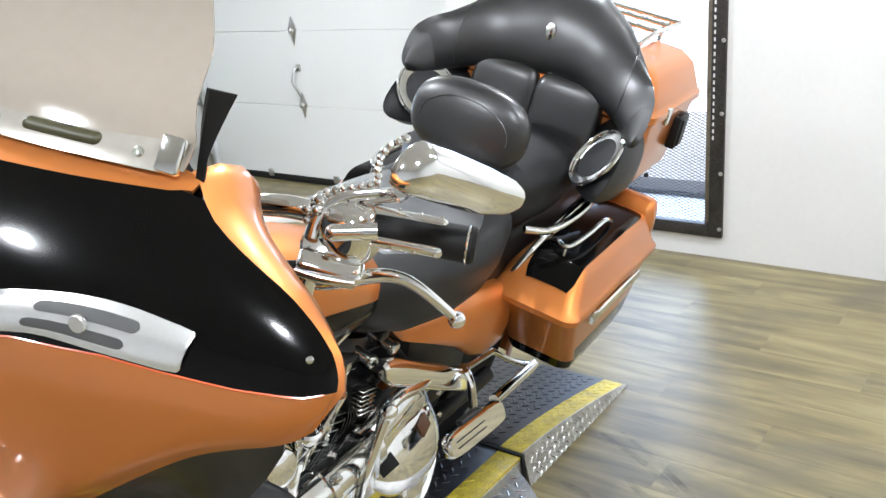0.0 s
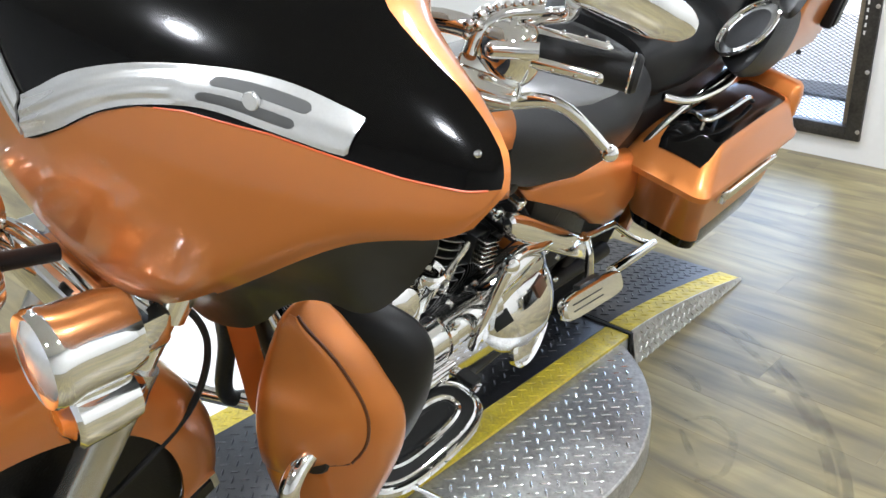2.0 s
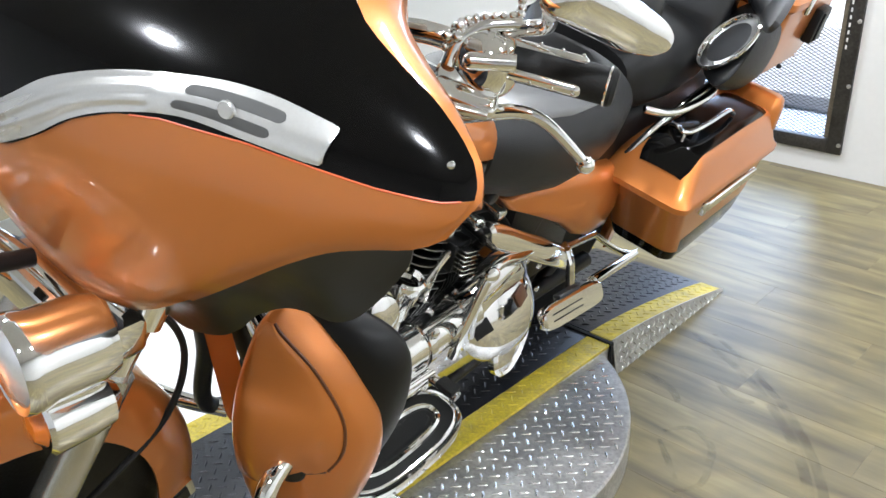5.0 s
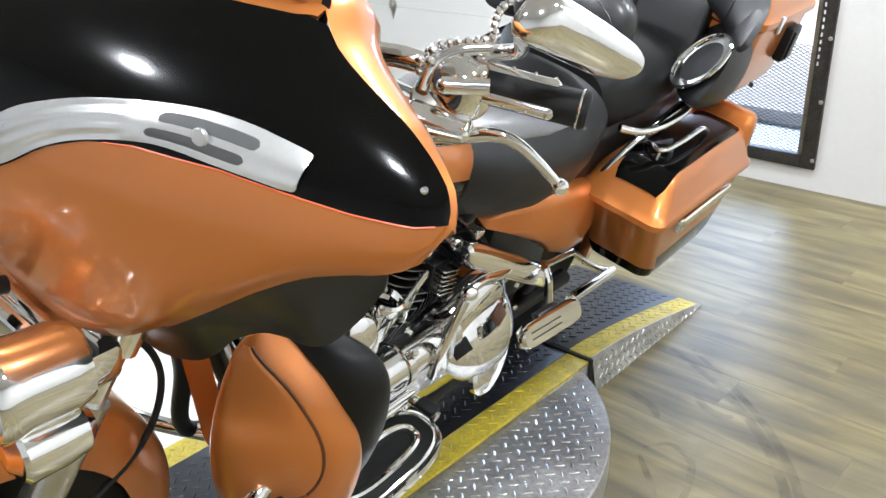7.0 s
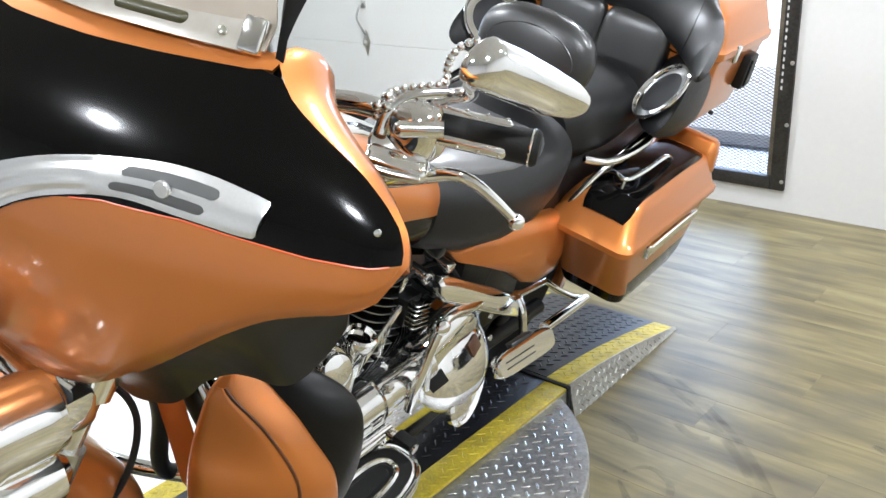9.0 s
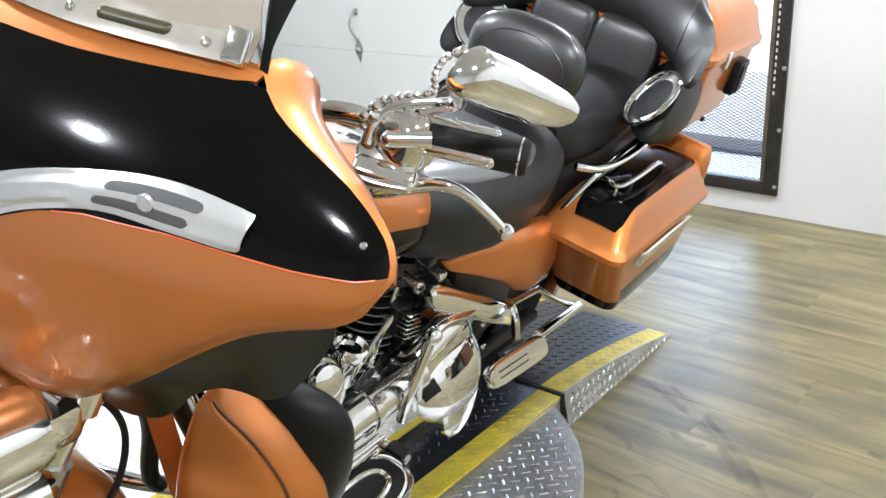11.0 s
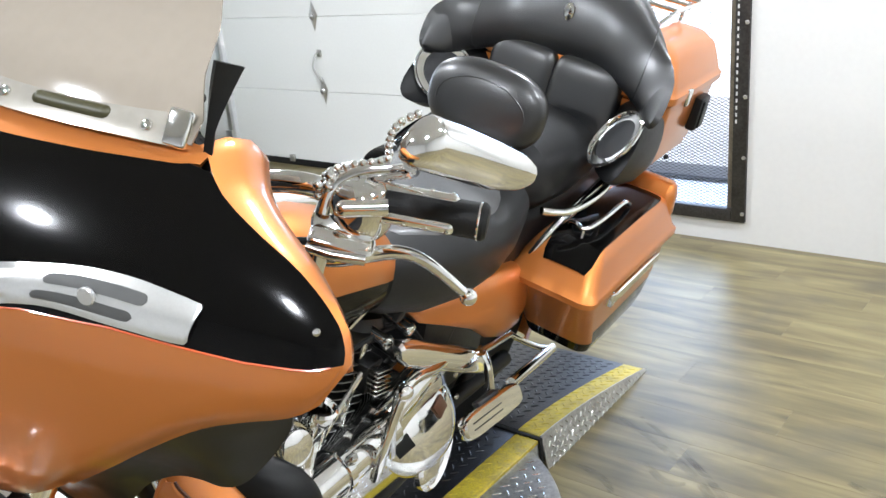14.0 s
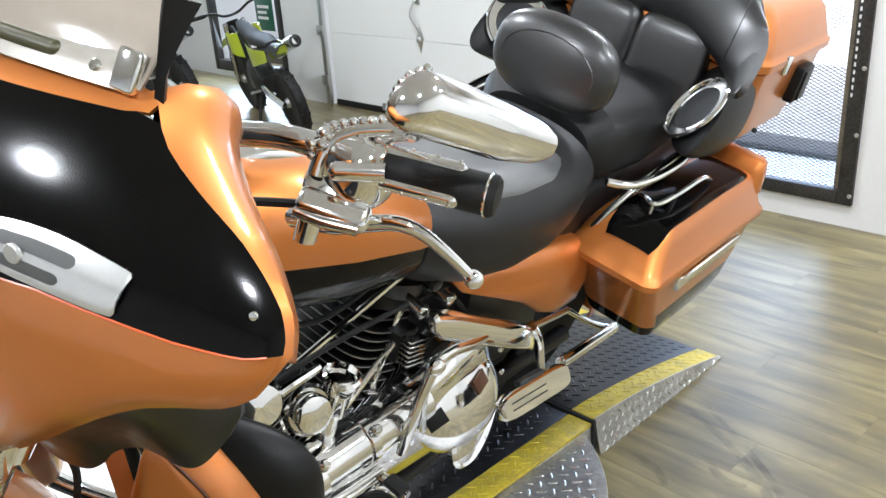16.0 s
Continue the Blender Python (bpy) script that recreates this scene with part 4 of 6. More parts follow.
for u in (0.082, -0.082):
    part("brake_disc", lathe([(0.1053, -0.003), (0.1696, -0.003), (0.1696, 0.003), (0.1053, 0.003)], (u, *AX), (1, 0, 0), 40), BRUSHED, wheel, "steel brake disc")
    cal = part("brake_caliper", join(box(u - 0.03, u + 0.03, AX[0] + 0.09, AX[0] + 0.16, AX[1] - 0.01, AX[1] + 0.13, 0.012), lathe([(0.0234, 0), (0.0234, 0.045), (0.0175, 0.05)], (u, AX[0] + 0.125, AX[1] + 0.03), (1, 0, 0), 14), lathe([(0.0234, 0), (0.0234, 0.045), (0.0175, 0.05)], (u, AX[0] + 0.125, AX[1] + 0.09), (1, 0, 0), 14)), MATTE, bike, "black brake caliper")


def fender(s, t):
    a = radians(-6 + 168 * s)
    r = 0.425 + 0.012 * math.sin(math.pi * s)
    b = (2 * t - 1)
    half = 0.098 - 0.02 * max(0, s - 0.8) / 0.2
    drop = 0.105 * abs(b) ** 3.2
    rr = r - drop
    return V(half * spow(math.sin(b * math.pi / 2), 2.4), AX[0] + rr * math.cos(a), AX[1] + rr * math.sin(a))


part("front_fender", sheet(fender, 40, 20, 0.005), ORANGE, bike, "orange front fender with deep skirts")


SKIRT = [(-1.741, 0.357), (-1.644, 0.399), (-1.632, 0.356), (-1.717, 0.318)]


def skirt_plate(u0, u1, sc):
    return loft([[(u, -1.684 + (v + 1.684) * sc, 0.357 + (w - 0.357) * sc) for v, w in SKIRT] for u in (u0, u1)])


tip = part("fender_tip", skirt_plate(0.086, 0.102, 1.0), CHROME, bike, "chrome framed badge on the fender's rear skirt")
part("badge", skirt_plate(0.102, 0.105, 0.72), PLASTIC, tip, "black badge")
part("brake_hose", tube([(0.06, -1.80, 0.88), (0.07, -1.70, 0.83), (0.08, -1.655, 0.72), (0.09, -1.70, 0.60), (0.10, -1.85, 0.52), (0.09, -1.97, 0.45)], 0.0065, 8), RUBBER, bike, "black brake hose")

# -- crash bar and lower fairings --
SEAM_DARK = node_mat("seam_dark", (0.10, 0.03, 0.008), 0.4)
# height, inner and outer edge, half depth, depth of the middle
LEG = ((0.30, 0.272, 0.308, 0.02, -1.60), (0.33, 0.256, 0.332, 0.035, -1.602), (0.40, 0.233, 0.360, 0.048, -1.605), (0.46, 0.211, 0.372, 0.053, -1.607), (0.536, 0.192, 0.386, 0.056, -1.61), (0.617, 0.180, 0.391, 0.057, -1.61),
       (0.684, 0.177, 0.378, 0.056, -1.608), (0.748, 0.181, 0.342, 0.053, -1.605), (0.80, 0.187, 0.305, 0.047, -1.602), (0.845, 0.195, 0.256, 0.038, -1.60), (0.872, 0.204, 0.232, 0.022, -1.597), (0.882, 0.211, 0.224, 0.008, -1.597))
SEAM = ((0.535, 0.335), (0.585, 0.350), (0.621, 0.362), (0.656, 0.364), (0.70, 0.354), (0.748, 0.328), (0.80, 0.290), (0.845, 0.242), (0.866, 0.218))


LEG, SEAM = smooth_rows(LEG), smooth_rows(SEAM)


def leg_front(u, w):
    a, b, th, v0 = (table(w, [(q[0], q[k]) for q in LEG]) for k in (1, 2, 3, 4))
    x = min(1.0, abs((u - (a + b) / 2) / ((b - a) / 2)))
    return v0 - th * (1 - x ** 2.8) ** (1 / 2.8) + (u - 0.17) * 0.56


for sgn in (1, -1):
    part("crash_bar", tube([(sgn * 0.06, -1.50, 0.72), (sgn * 0.20, -1.53, 0.68), (sgn * 0.28, -1.53, 0.590), (sgn * 0.292, -1.60, 0.596), (sgn * 0.304, -1.645, 0.582), (sgn * 0.316, -1.664, 0.55), (sgn * 0.338, -1.656, 0.47), (sgn * 0.352, -1.615, 0.40), (sgn * 0.29, -1.54, 0.31), (sgn * 0.2, -1.46, 0.255), (sgn * 0.10, -1.38, 0.24)], 0.019, 12), CHROME, bike, "chrome engine guard bar")

    def leg(w, a, b, thick, v0, e=2.8):
        cu, ru = (a + b) / 2, (b - a) / 2
        return [(sgn * p[0], p[1] + (p[0] - 0.17) * 0.56, p[2]) for p in ring_uv(w, cu, v0, ru, thick, e, 40)]
    low = part("lower_fairing", loft([leg(*q) for q in LEG]), ORANGE, bike, "orange lower leg fairing with a moulded door")
    part("glove_box", loft([leg(*q) for q in smooth_rows(((0.44, 0.24, 0.325, 0.03, -1.555), (0.52, 0.22, 0.355, 0.042, -1.55), (0.60, 0.205, 0.374, 0.05, -1.545), (0.69, 0.20, 0.380, 0.053, -1.54), (0.77, 0.195, 0.370, 0.052, -1.535), (0.815, 0.195, 0.342, 0.047, -1.532), (0.842, 0.20, 0.298, 0.035, -1.532), (0.858, 0.21, 0.248, 0.015, -1.532)))]), PLASTIC, low, "black moulded rear half")

    def leg_door(s, t, sgn=sgn):
        w = 0.862 - (0.345 - 0.062 * min(1.0, max(0.0, s - 0.4) / 0.5)) * (1 - t)
        a = table(w, [(q[0], q[1]) for q in LEG]) + 0.013
        u = a + (table(w, SEAM) - a) * s
        edge = max(0.0, abs(2 * s - 1) - 0.9) + max(0.0, abs(2 * t - 1) - 0.94)
        belly = 0.5 + 0.5 * math.tanh((0.715 - w) / 0.022)
        inner = max(0.0, 1 - abs(2 * s - 1) ** 2.2) * max(0.0, 1 - abs(2 * t - 1) ** 4)
        return V(sgn * u, leg_front(u, w) - 0.005 - 0.020 * belly * inner + 0.022 * edge, w)
    part("door", sheet(leg_door, 28, 40, 0.004), ORANGE, low, "raised orange door panel")
    rim = [(table(w, SEAM) + 0.002, w) for w in np.linspace(0.590, 0.862, 40)]
    low_left = [(u, 0.517 + 0.02 * x * x) for u, x in zip(np.linspace(0.205, 0.285, 10), np.linspace(0, 1, 10))]
    low_right = [(u, 0.572 + 0.016 * x) for u, x in zip(np.linspace(0.318, 0.351, 6), np.linspace(0, 1, 6))]
    part("door_seam", join(*[tube([(sgn * u, leg_front(u, w) - 0.001, w) for u, w in r], 0.0030, 6, 1) for r in (rim, low_left, low_right)]), SEAM_DARK, low, "fine dark panel seam")
    part("bar_opening", moved(lathe([(0.001, 0.0), (0.026, 0.0), (0.031, 0.002), (0.026, 0.006), (0.001, 0.006)], (0, 0, 0), (0, -1, 0), 28), Matrix.Translation((sgn * 0.298, leg_front(0.298, 0.575) - 0.002, 0.575)) @ pose(0, 0, 0, 0, 0, sgn * 29)), MATTE, low, "dark opening for the guard bar")
    part("inner_strut", loft([ring_uw(v, sgn * u, w, 0.035, 0.05, 3, 20) for u, v, w in ((0.05, -1.60, 0.86), (0.09, -1.605, 0.78), (0.13, -1.605, 0.70), (0.16, -1.60, 0.62))]), ORANGE, low, "orange inner strut")

    def flap(s, t):
        lo = [(0.10, -1.735, 0.90), (0.16, -1.724, 0.88), (0.232, -1.719, 0.911), (0.273, -1.715, 0.951), (0.302, -1.713, 0.996), (0.347, -1.709, 1.038), (0.386, -1.706, 1.056), (0.424, -1.703, 1.066), (0.458, -1.701, 1.095), (0.492, -1.698, 1.155), (0.514, -1.696, 1.21)]
        hi = [(u, front_v(u, table(u, BOTTOM)) + 0.035, table(u, BOTTOM) + 0.02) for u in np.linspace(0.12, 0.522, 11)]
        a = smooth_path(lo, 6)[round(s * 60)]
        b = smooth_path(hi, 6)[round(s * 60)]
        return V(sgn * (a[0] + (b[0] - a[0]) * t), a[1] + (b[1] - a[1]) * t + 0.012 * math.sin(math.pi * t), a[2] + (b[2] - a[2]) * t)
    part("wind_flap", sheet(flap, 60, 12, 0.007), FLAP, bike, "black plastic wind deflector")

# -- handlebar --
bar_l = [(0.0, -1.49, 1.27), (0.10, -1.50, 1.29), (0.20, -1.48, 1.328), (0.29, -1.455, 1.356), (0.36, -1.42, 1.352), (0.40, -1.40, 1.35), (0.53, -1.347, 1.357)]
part("handlebar", join(tube(bar_l, 0.016, 14), tube([(-u, v, w) for u, v, w in bar_l], 0.016, 14)), CHROME, bike, "chrome handlebar")


def grip_dir(sgn):
    return Vector((sgn * 0.135, 0.055, 0.008)).normalized()


for sgn in (1, -1):
    g0 = Vector((sgn * 0.388, -1.405, 1.349))
    d = grip_dir(sgn)
    grip = part("hand_grip", tube([g0 + d * 0.02, g0 + d * 0.150], 0.0255, 22), RUBBER, bike, "black rubber grip with chrome bands")
    front = Vector((sgn * 0.38, -0.92, 0.06))
    front = (front - d * front.dot(d)).normalized()
    upward = (Vector((0, 0, 1)) - d * d.z - front * front.z).normalized()
    for k in range(3):
        a = radians(-24 + 120 * k)
        off = front * math.cos(a) + upward * math.sin(a)
        part("grip_band", join(tube([g0 + d * 0.0 + off * 0.0205, g0 + d * 0.108 + off * 0.0205], 0.0105, 12), ball(g0 + d * 0.108 + off * 0.0205, 0.0105, 0.0105, 0.0105, 2, 14, 10)), CHROME, grip, "chrome grip band")
        for q in (0.02, 0.05, 0.08, 0.108):
            part("stud", ball(g0 + d * q + off * 0.0308, 0.003, 0.003, 0.003, 2, 8, 6), BRUSHED, grip)
    part("grip_cap", lathe([(0.0255, 0), (0.0265, 0.003), (0.0265, 0.006), (0.022, 0.011), (0.0005, 0.013)], g0 + d * 0.148, d, 20), RUBBER, grip, "black end cap")
    part("cap_ring", lathe([(0.0268, 0), (0.0275, 0.0015), (0.0268, 0.003)], g0 + d * 0.146, d, 24), CHROME, grip, "thin chrome ring")
    h0 = g0 - d * 0.045
    def at(u, v, w, k=0.0):
        return Vector((sgn * (u + 0.41 * k), v - 0.77 * k, w + 0.48 * k))
    housing = part("switch_housing", join(ball(at(0.372, -1.412, 1.336), 0.048, 0.040, 0.046, 2.4, 32, 20), lathe([(0.030, 0), (0.037, 0.004), (0.037, 0.012), (0.031, 0.018), (0.031, 0.036), (0.027, 0.042)], g0 - d * 0.022, d, 28)), CHROME, bike, "rounded chrome switch housing")
    part("switch_barrel", join(tube([at(0.361, -1.424, 1.332, 0.036), at(0.408, -1.391, 1.342, 0.036)], 0.0125, 16), ball(at(0.361, -1.424, 1.332, 0.036), 0.0125, 0.0125, 0.0125, 2, 14, 10)), POLISHED, housing, "polished switch barrel")
    part("housing_collar", tube([at(*q, 0.018) for q in ((0.334, -1.440, 1.320), (0.333, -1.428, 1.346), (0.340, -1.414, 1.364), (0.359, -1.395, 1.379), (0.390, -1.372, 1.389))], 0.0105, 14), CHROME, housing, "chrome collar over the housing")
    # small chrome balls added to imitate glints over the housing, up to the mirror
    glint_path = smooth_path([at(*q, 0.022) for q in ((0.322, -1.436, 1.340), (0.322, -1.423, 1.366), (0.331, -1.411, 1.377), (0.348, -1.397, 1.385), (0.366, -1.384, 1.391), (0.382, -1.370, 1.399), (0.376, -1.364, 1.414), (0.373, -1.356, 1.429), (0.378, -1.344, 1.445), (0.392, -1.329, 1.457))], 4)
    for p in glint_path[::2]:
        part("glint_ball", ball(p, 0.0062, 0.0062, 0.0062, 2, 10, 8), CHROME, housing)
    # three larger balls, added for a cluster of glints
    for q in ((0.318, -1.430, 1.352), (0.330, -1.425, 1.354), (0.326, -1.418, 1.366)):
        part("glint_ball", ball(at(*q, 0.03), 0.0085, 0.0085, 0.0085, 2, 12, 8), CHROME, housing)
    part("perch", moved(box(-0.046, 0.046, -0.018, 0.018, -0.012, 0.012, 0.010, 4), Matrix.Translation(at(0.372, -1.440, 1.290, 0.02)) @ pose(0, 0, 0, 30, sgn * 6, sgn * 30)), POLISHED, housing, "chrome lever perch")
    part("housing_plate", lathe([(0.030, -0.010), (0.037, -0.004), (0.037, 0.002), (0.033, 0.006), (0.0005, 0.010)], at(0.356, -1.432, 1.312, 0.012), (sgn * 0.36, -0.60, 0.71), 32, 1.0, 0.95), POLISHED, housing, "polished housing plate")
    part("perch_ridge", tube([at(0.336, -1.466, 1.279, 0.03), at(0.37, -1.452, 1.276, 0.03), at(0.408, -1.430, 1.276, 0.03)], 0.008, 10), BRUSHED, housing)
    for q, (du, dv, dw) in enumerate(((0.01, 0.03, 0.015), (-0.02, 0.032, 0.0), (0.02, 0.03, -0.012))):
        part("switch", box(*(x for c, r in zip(h0 + Vector((sgn * du, dv, dw)), (0.009, 0.005, 0.006)) for x in (c - r, c + r)), 0.002), PLASTIC, housing, "black switch")
    lev = [(sgn * u, v, w) for u, v, w in ((0.285, -1.43, 1.228), (0.35, -1.425, 1.25), (0.40, -1.418, 1.276), (0.44, -1.408, 1.294), (0.472, -1.396, 1.293), (0.505, -1.378, 1.272), (0.536, -1.360, 1.246))]
    part("lever", join(tube(lev, (0.017, 0.0085), 14, flat=0.75), ball(lev[-1], 0.0125, 0.0125, 0.0125)), CHROME, bike, "chrome hand lever with a ball end")
    part("lever_clamp", lathe([(0.015, 0), (0.015, 0.05), (0.010, 0.056)], h0 + Vector((sgn * 0.0, -0.045, -0.105)), (0, 0.2, 1), 16), CHROME, bike, "chrome lever clamp")
    # mirror
    m0 = Vector((sgn * 0.52, -1.38, 1.455))
    along, upright, outward = Vector((sgn * 0.367, 0.892, -0.262)), Vector((sgn * 0.10, 0.243, 0.965)), Vector((sgn * 0.925, -0.381, 0))

    def mring(x):
        hi = table(x, ((-0.126, 0.004), (-0.120, 0.022), (-0.108, 0.036), (-0.094, 0.043), (-0.045, 0.039), (0.018, 0.030), (0.076, 0.019), (0.096, 0.010), (0.106, -0.006)))
        lo = table(x, ((-0.126, -0.006), (-0.120, -0.018), (-0.108, -0.024), (-0.041, -0.030), (0.022, -0.035), (0.073, -0.031), (0.096, -0.022), (0.106, -0.008)))
        mid, half = (hi + lo) / 2, (hi - lo) / 2
        out = []
        for a in np.linspace(0, 2 * math.pi, 32, endpoint=False):
            c, z = math.cos(a), math.sin(a)
            dome = half * (1.05 * max(0.0, c) ** 0.8 if c > 0 else 0.25 * spow(c, 5))
            out.append(m0 + along * x + upright * (mid + half * z) + outward * dome)
        return out
    mr = loft([mring(x) for x in np.concatenate((np.linspace(-0.126, -0.09, 8), np.linspace(-0.08, 0.08, 16), np.linspace(0.086, 0.106, 8)))])
    mirror = part("mirror", mr, POLISHED, bike, "chrome teardrop mirror")
    part("mirror_stem", tube([at(0.375, -1.39, 1.375), at(0.40, -1.385, 1.392), at(0.44, -1.40, 1.415), m0 + along * -0.10 + upright * -0.02], 0.011, 12), CHROME, mirror, "chrome mirror stem")
part("clutch_cable", tube([(0.33, -1.45, 1.28), (0.22, -1.56, 1.26), (0.12, -1.6, 1.15), (0.08, -1.50, 0.95), (0.09, -1.35, 0.7)], 0.006, 8), RUBBER, bike, "black clutch cable")

# -- fuel tank --
tank_rings = [(-1.46, 1.02, 0.06, 0.05), (-1.43, 1.03, 0.12, 0.10), (-1.34, 1.03, 0.165, 0.145), (-1.18, 0.995, 0.188, 0.145), (-1.0, 0.945, 0.18, 0.12), (-0.85, 0.89, 0.14, 0.08), (-0.72, 0.86, 0.09, 0.05)]
bm = loft([ring_uw(v, 0, w, a, b, 2.7, 40) for v, w, a, b in tank_rings])
for f in bm.faces:
    c = f.calc_center_median()
    mid = table(c.y, [(r[0], r[1]) for r in tank_rings])
    f.material_index = 1 if c.z < mid + 0.005 else 0
part("fuel_tank", bm, None, bike, "orange fuel tank with black sides", mats=[ORANGE, BLACK])
part("tank_console", loft([ring_uw(v, 0, w, a, b, 3, 24) for v, w, a, b in ((-1.38, 1.15, 0.03, 0.03), (-1.27, 1.15, 0.05, 0.03), (-1.1, 1.10, 0.05, 0.03), (-0.96, 1.03, 0.045, 0.03), (-0.86, 0.97, 0.03, 0.02))]), CHROME, bike, "chrome tank console")

# -- seat --
part("rider_seat", loft([ring_uw(v, 0, w, a, b, 2.5, 44) for v, w, a, b in ((-1.06, 0.945, 0.04, 0.03), (-1.045, 0.942, 0.10, 0.070), (-1.0, 0.928, 0.150, 0.098), (-0.93, 0.905, 0.188, 0.116), (-0.83, 0.882, 0.215, 0.130), (-0.70, 0.866, 0.232, 0.134), (-0.57, 0.864, 0.232, 0.130), (-0.48, 0.88, 0.222, 0.120), (-0.40, 0.91, 0.20, 0.10))]), SEAT_VINYL, bike, "black leather rider seat")
part("seat_insert", loft([ring_uw(v, 0, w, a, b, 2.6, 36) for v, w, a, b in ((-0.985, 0.982, 0.05, 0.02), (-0.965, 0.985, 0.085, 0.032), (-0.90, 0.980, 0.135, 0.044), (-0.80, 0.968, 0.168, 0.050), (-0.68, 0.956, 0.184, 0.052), (-0.56, 0.950, 0.184, 0.050), (-0.48, 0.955, 0.165, 0.040), (-0.45, 0.958, 0.13, 0.03))]), LEATHER_SHEEN_GREY, bike, "dark grey leather insert, colour lightened to stand for sheen")
part("passenger_seat", loft([ring_uw(v, 0, w, a, b, 2.8, 32) for v, w, a, b in ((-0.385, 0.95, 0.16, 0.08), (-0.335, 0.965, 0.205, 0.115), (-0.2, 0.97, 0.225, 0.115), (-0.05, 0.975, 0.22, 0.105), (0.06, 0.98, 0.20, 0.09))]), SEAT_VINYL, bike, "black leather passenger seat")


def cushion(cu, cv, cw, ru, rv, rw, tilt, e=2.6, yaw=0, roll=0):
    b = ball((0, 0, 0), ru, rv, rw, e, 36, 20)
    return moved(b, pose(cu, cv, cw, tilt, roll, yaw))


part("seat_base", loft([ring_uw(v, 0, w, a, b, 5, 28) for v, w, a, b in ((-0.50, 0.76, 0.16, 0.09), (-0.36, 0.76, 0.185, 0.14), (-0.1, 0.78, 0.195, 0.15), (0.16, 0.80, 0.18, 0.13))]), PLASTIC, bike, "black seat base and fender sides")
part("rider_backrest", cushion(0.02, -0.40, 1.15, 0.17, 0.045, 0.105, -12, 2.5), LEATHER, bike, "black padded rider backrest")
part("backrest_piping", moved(tube([(0.128 * math.cos(a), -0.045 * (1 - abs(0.128 * math.cos(a) / 0.17) ** 2.5 - abs((0.072 * math.sin(a) - 0.012) / 0.105) ** 2.5) ** 0.4, 0.072 * math.sin(a) - 0.012) for a in np.linspace(-0.15, math.pi + 0.15, 40)], 0.0016, 6, 1), pose(0.02, -0.40, 1.15, -12, 0, 0)), LEATHER, bike, "stitched piping line")
part("backrest_post", tube([(0, -0.34, 0.92), (0, -0.37, 1.06)], 0.012, 10), CHROME, bike, "chrome backrest post")
for sgn in (1, -1):
    part("back_cushion", cushion(0.02 + sgn * 0.103, 0.0, 1.08, 0.107, 0.055, 0.14, -12, 6.0), LEATHER, bike, "black leather lower back cushion")

# wrap-round passenger backrest
wrap_rings = []
for a in np.linspace(-1, 1, 49):
    u = 0.355 * a * (1.05 - 0.05 * a * a)
    v = 0.06 - 0.20 * abs(a) ** 3.2
    end = math.sqrt(max(0.0, 1 - max(0.0, (abs(a) - 0.90) / 0.10) ** 2)) * 0.88 + 0.12
    hi, lo = table(abs(u), ((0, 1.465), (0.1, 1.45), (0.2, 1.395), (0.3, 1.315), (0.37, 1.275))), table(abs(u), ((0, 1.205), (0.12, 1.20), (0.22, 1.17), (0.3, 1.145), (0.38, 1.13)))
    cw, rw_, th = (hi + lo) / 2, (hi - lo) / 2 * (0.55 + 0.45 * end), 0.062 * end
    tx, ty = math.cos(abs(a) ** 2.2 * 0.9), -math.copysign(math.sin(abs(a) ** 2.2 * 0.9), a)
    ring = []
    for q in np.linspace(0, 2 * math.pi, 30, endpoint=False):
        z, n = spow(math.sin(q), 2.6), spow(math.cos(q), 2.3)
        ring.append((0.022 + u - ty * n * th * -1, v + tx * n * th + 0.035 * z, cw + rw_ * z))
    wrap_rings.append(ring)
part("backrest", loft(wrap_rings), LEATHER, bike, "black leather wrap-round passenger backrest")
for a0 in (-0.66, 0.66):
    k = int(round((a0 + 1) * 24))
    r = wrap_rings[k]
    part("piping", tube([r[i] for i in range(5, 26)], 0.003, 6, 1), LEATHER, bike, "black leather piping")
part("backrest_emblem", join(lathe([(0.019, 0), (0.019, 0.004), (0.014, 0.007), (0.0005, 0.008)], (0.02, -0.003, 1.335), (0, -1, 0.1), 16, 0.8, 1.3)), CHROME, bike, "chrome emblem")

# -- luggage box with speaker pods --
box_ob = part("luggage_box", loft([rrect(w, -a, a, v - b, v + b, min(0.07, b * 0.5)) for w, v, a, b in ((0.935, 0.25, 0.30, 0.20), (0.945, 0.255, 0.33, 0.225), (1.05, 0.26, 0.350, 0.25), (1.148, 0.262, 0.356, 0.256), (1.150, 0.262, 0.346, 0.246), (1.160, 0.262, 0.346, 0.246))]), ORANGE, bike, "orange luggage box")
part("box_lid", loft([rrect(w, -a, a, v - b, v + b, min(0.07, b * 0.5)) for w, v, a, b in ((1.157, 0.26, 0.360, 0.257), (1.160, 0.26, 0.370, 0.267), (1.18, 0.26, 0.370, 0.267), (1.188, 0.26, 0.362, 0.259), (1.2, 0.26, 0.358, 0.256), (1.27, 0.25, 0.335, 0.23), (1.30, 0.25, 0.30, 0.20), (1.315, 0.25, 0.22, 0.14))]), ORANGE, box_ob, "orange lid")
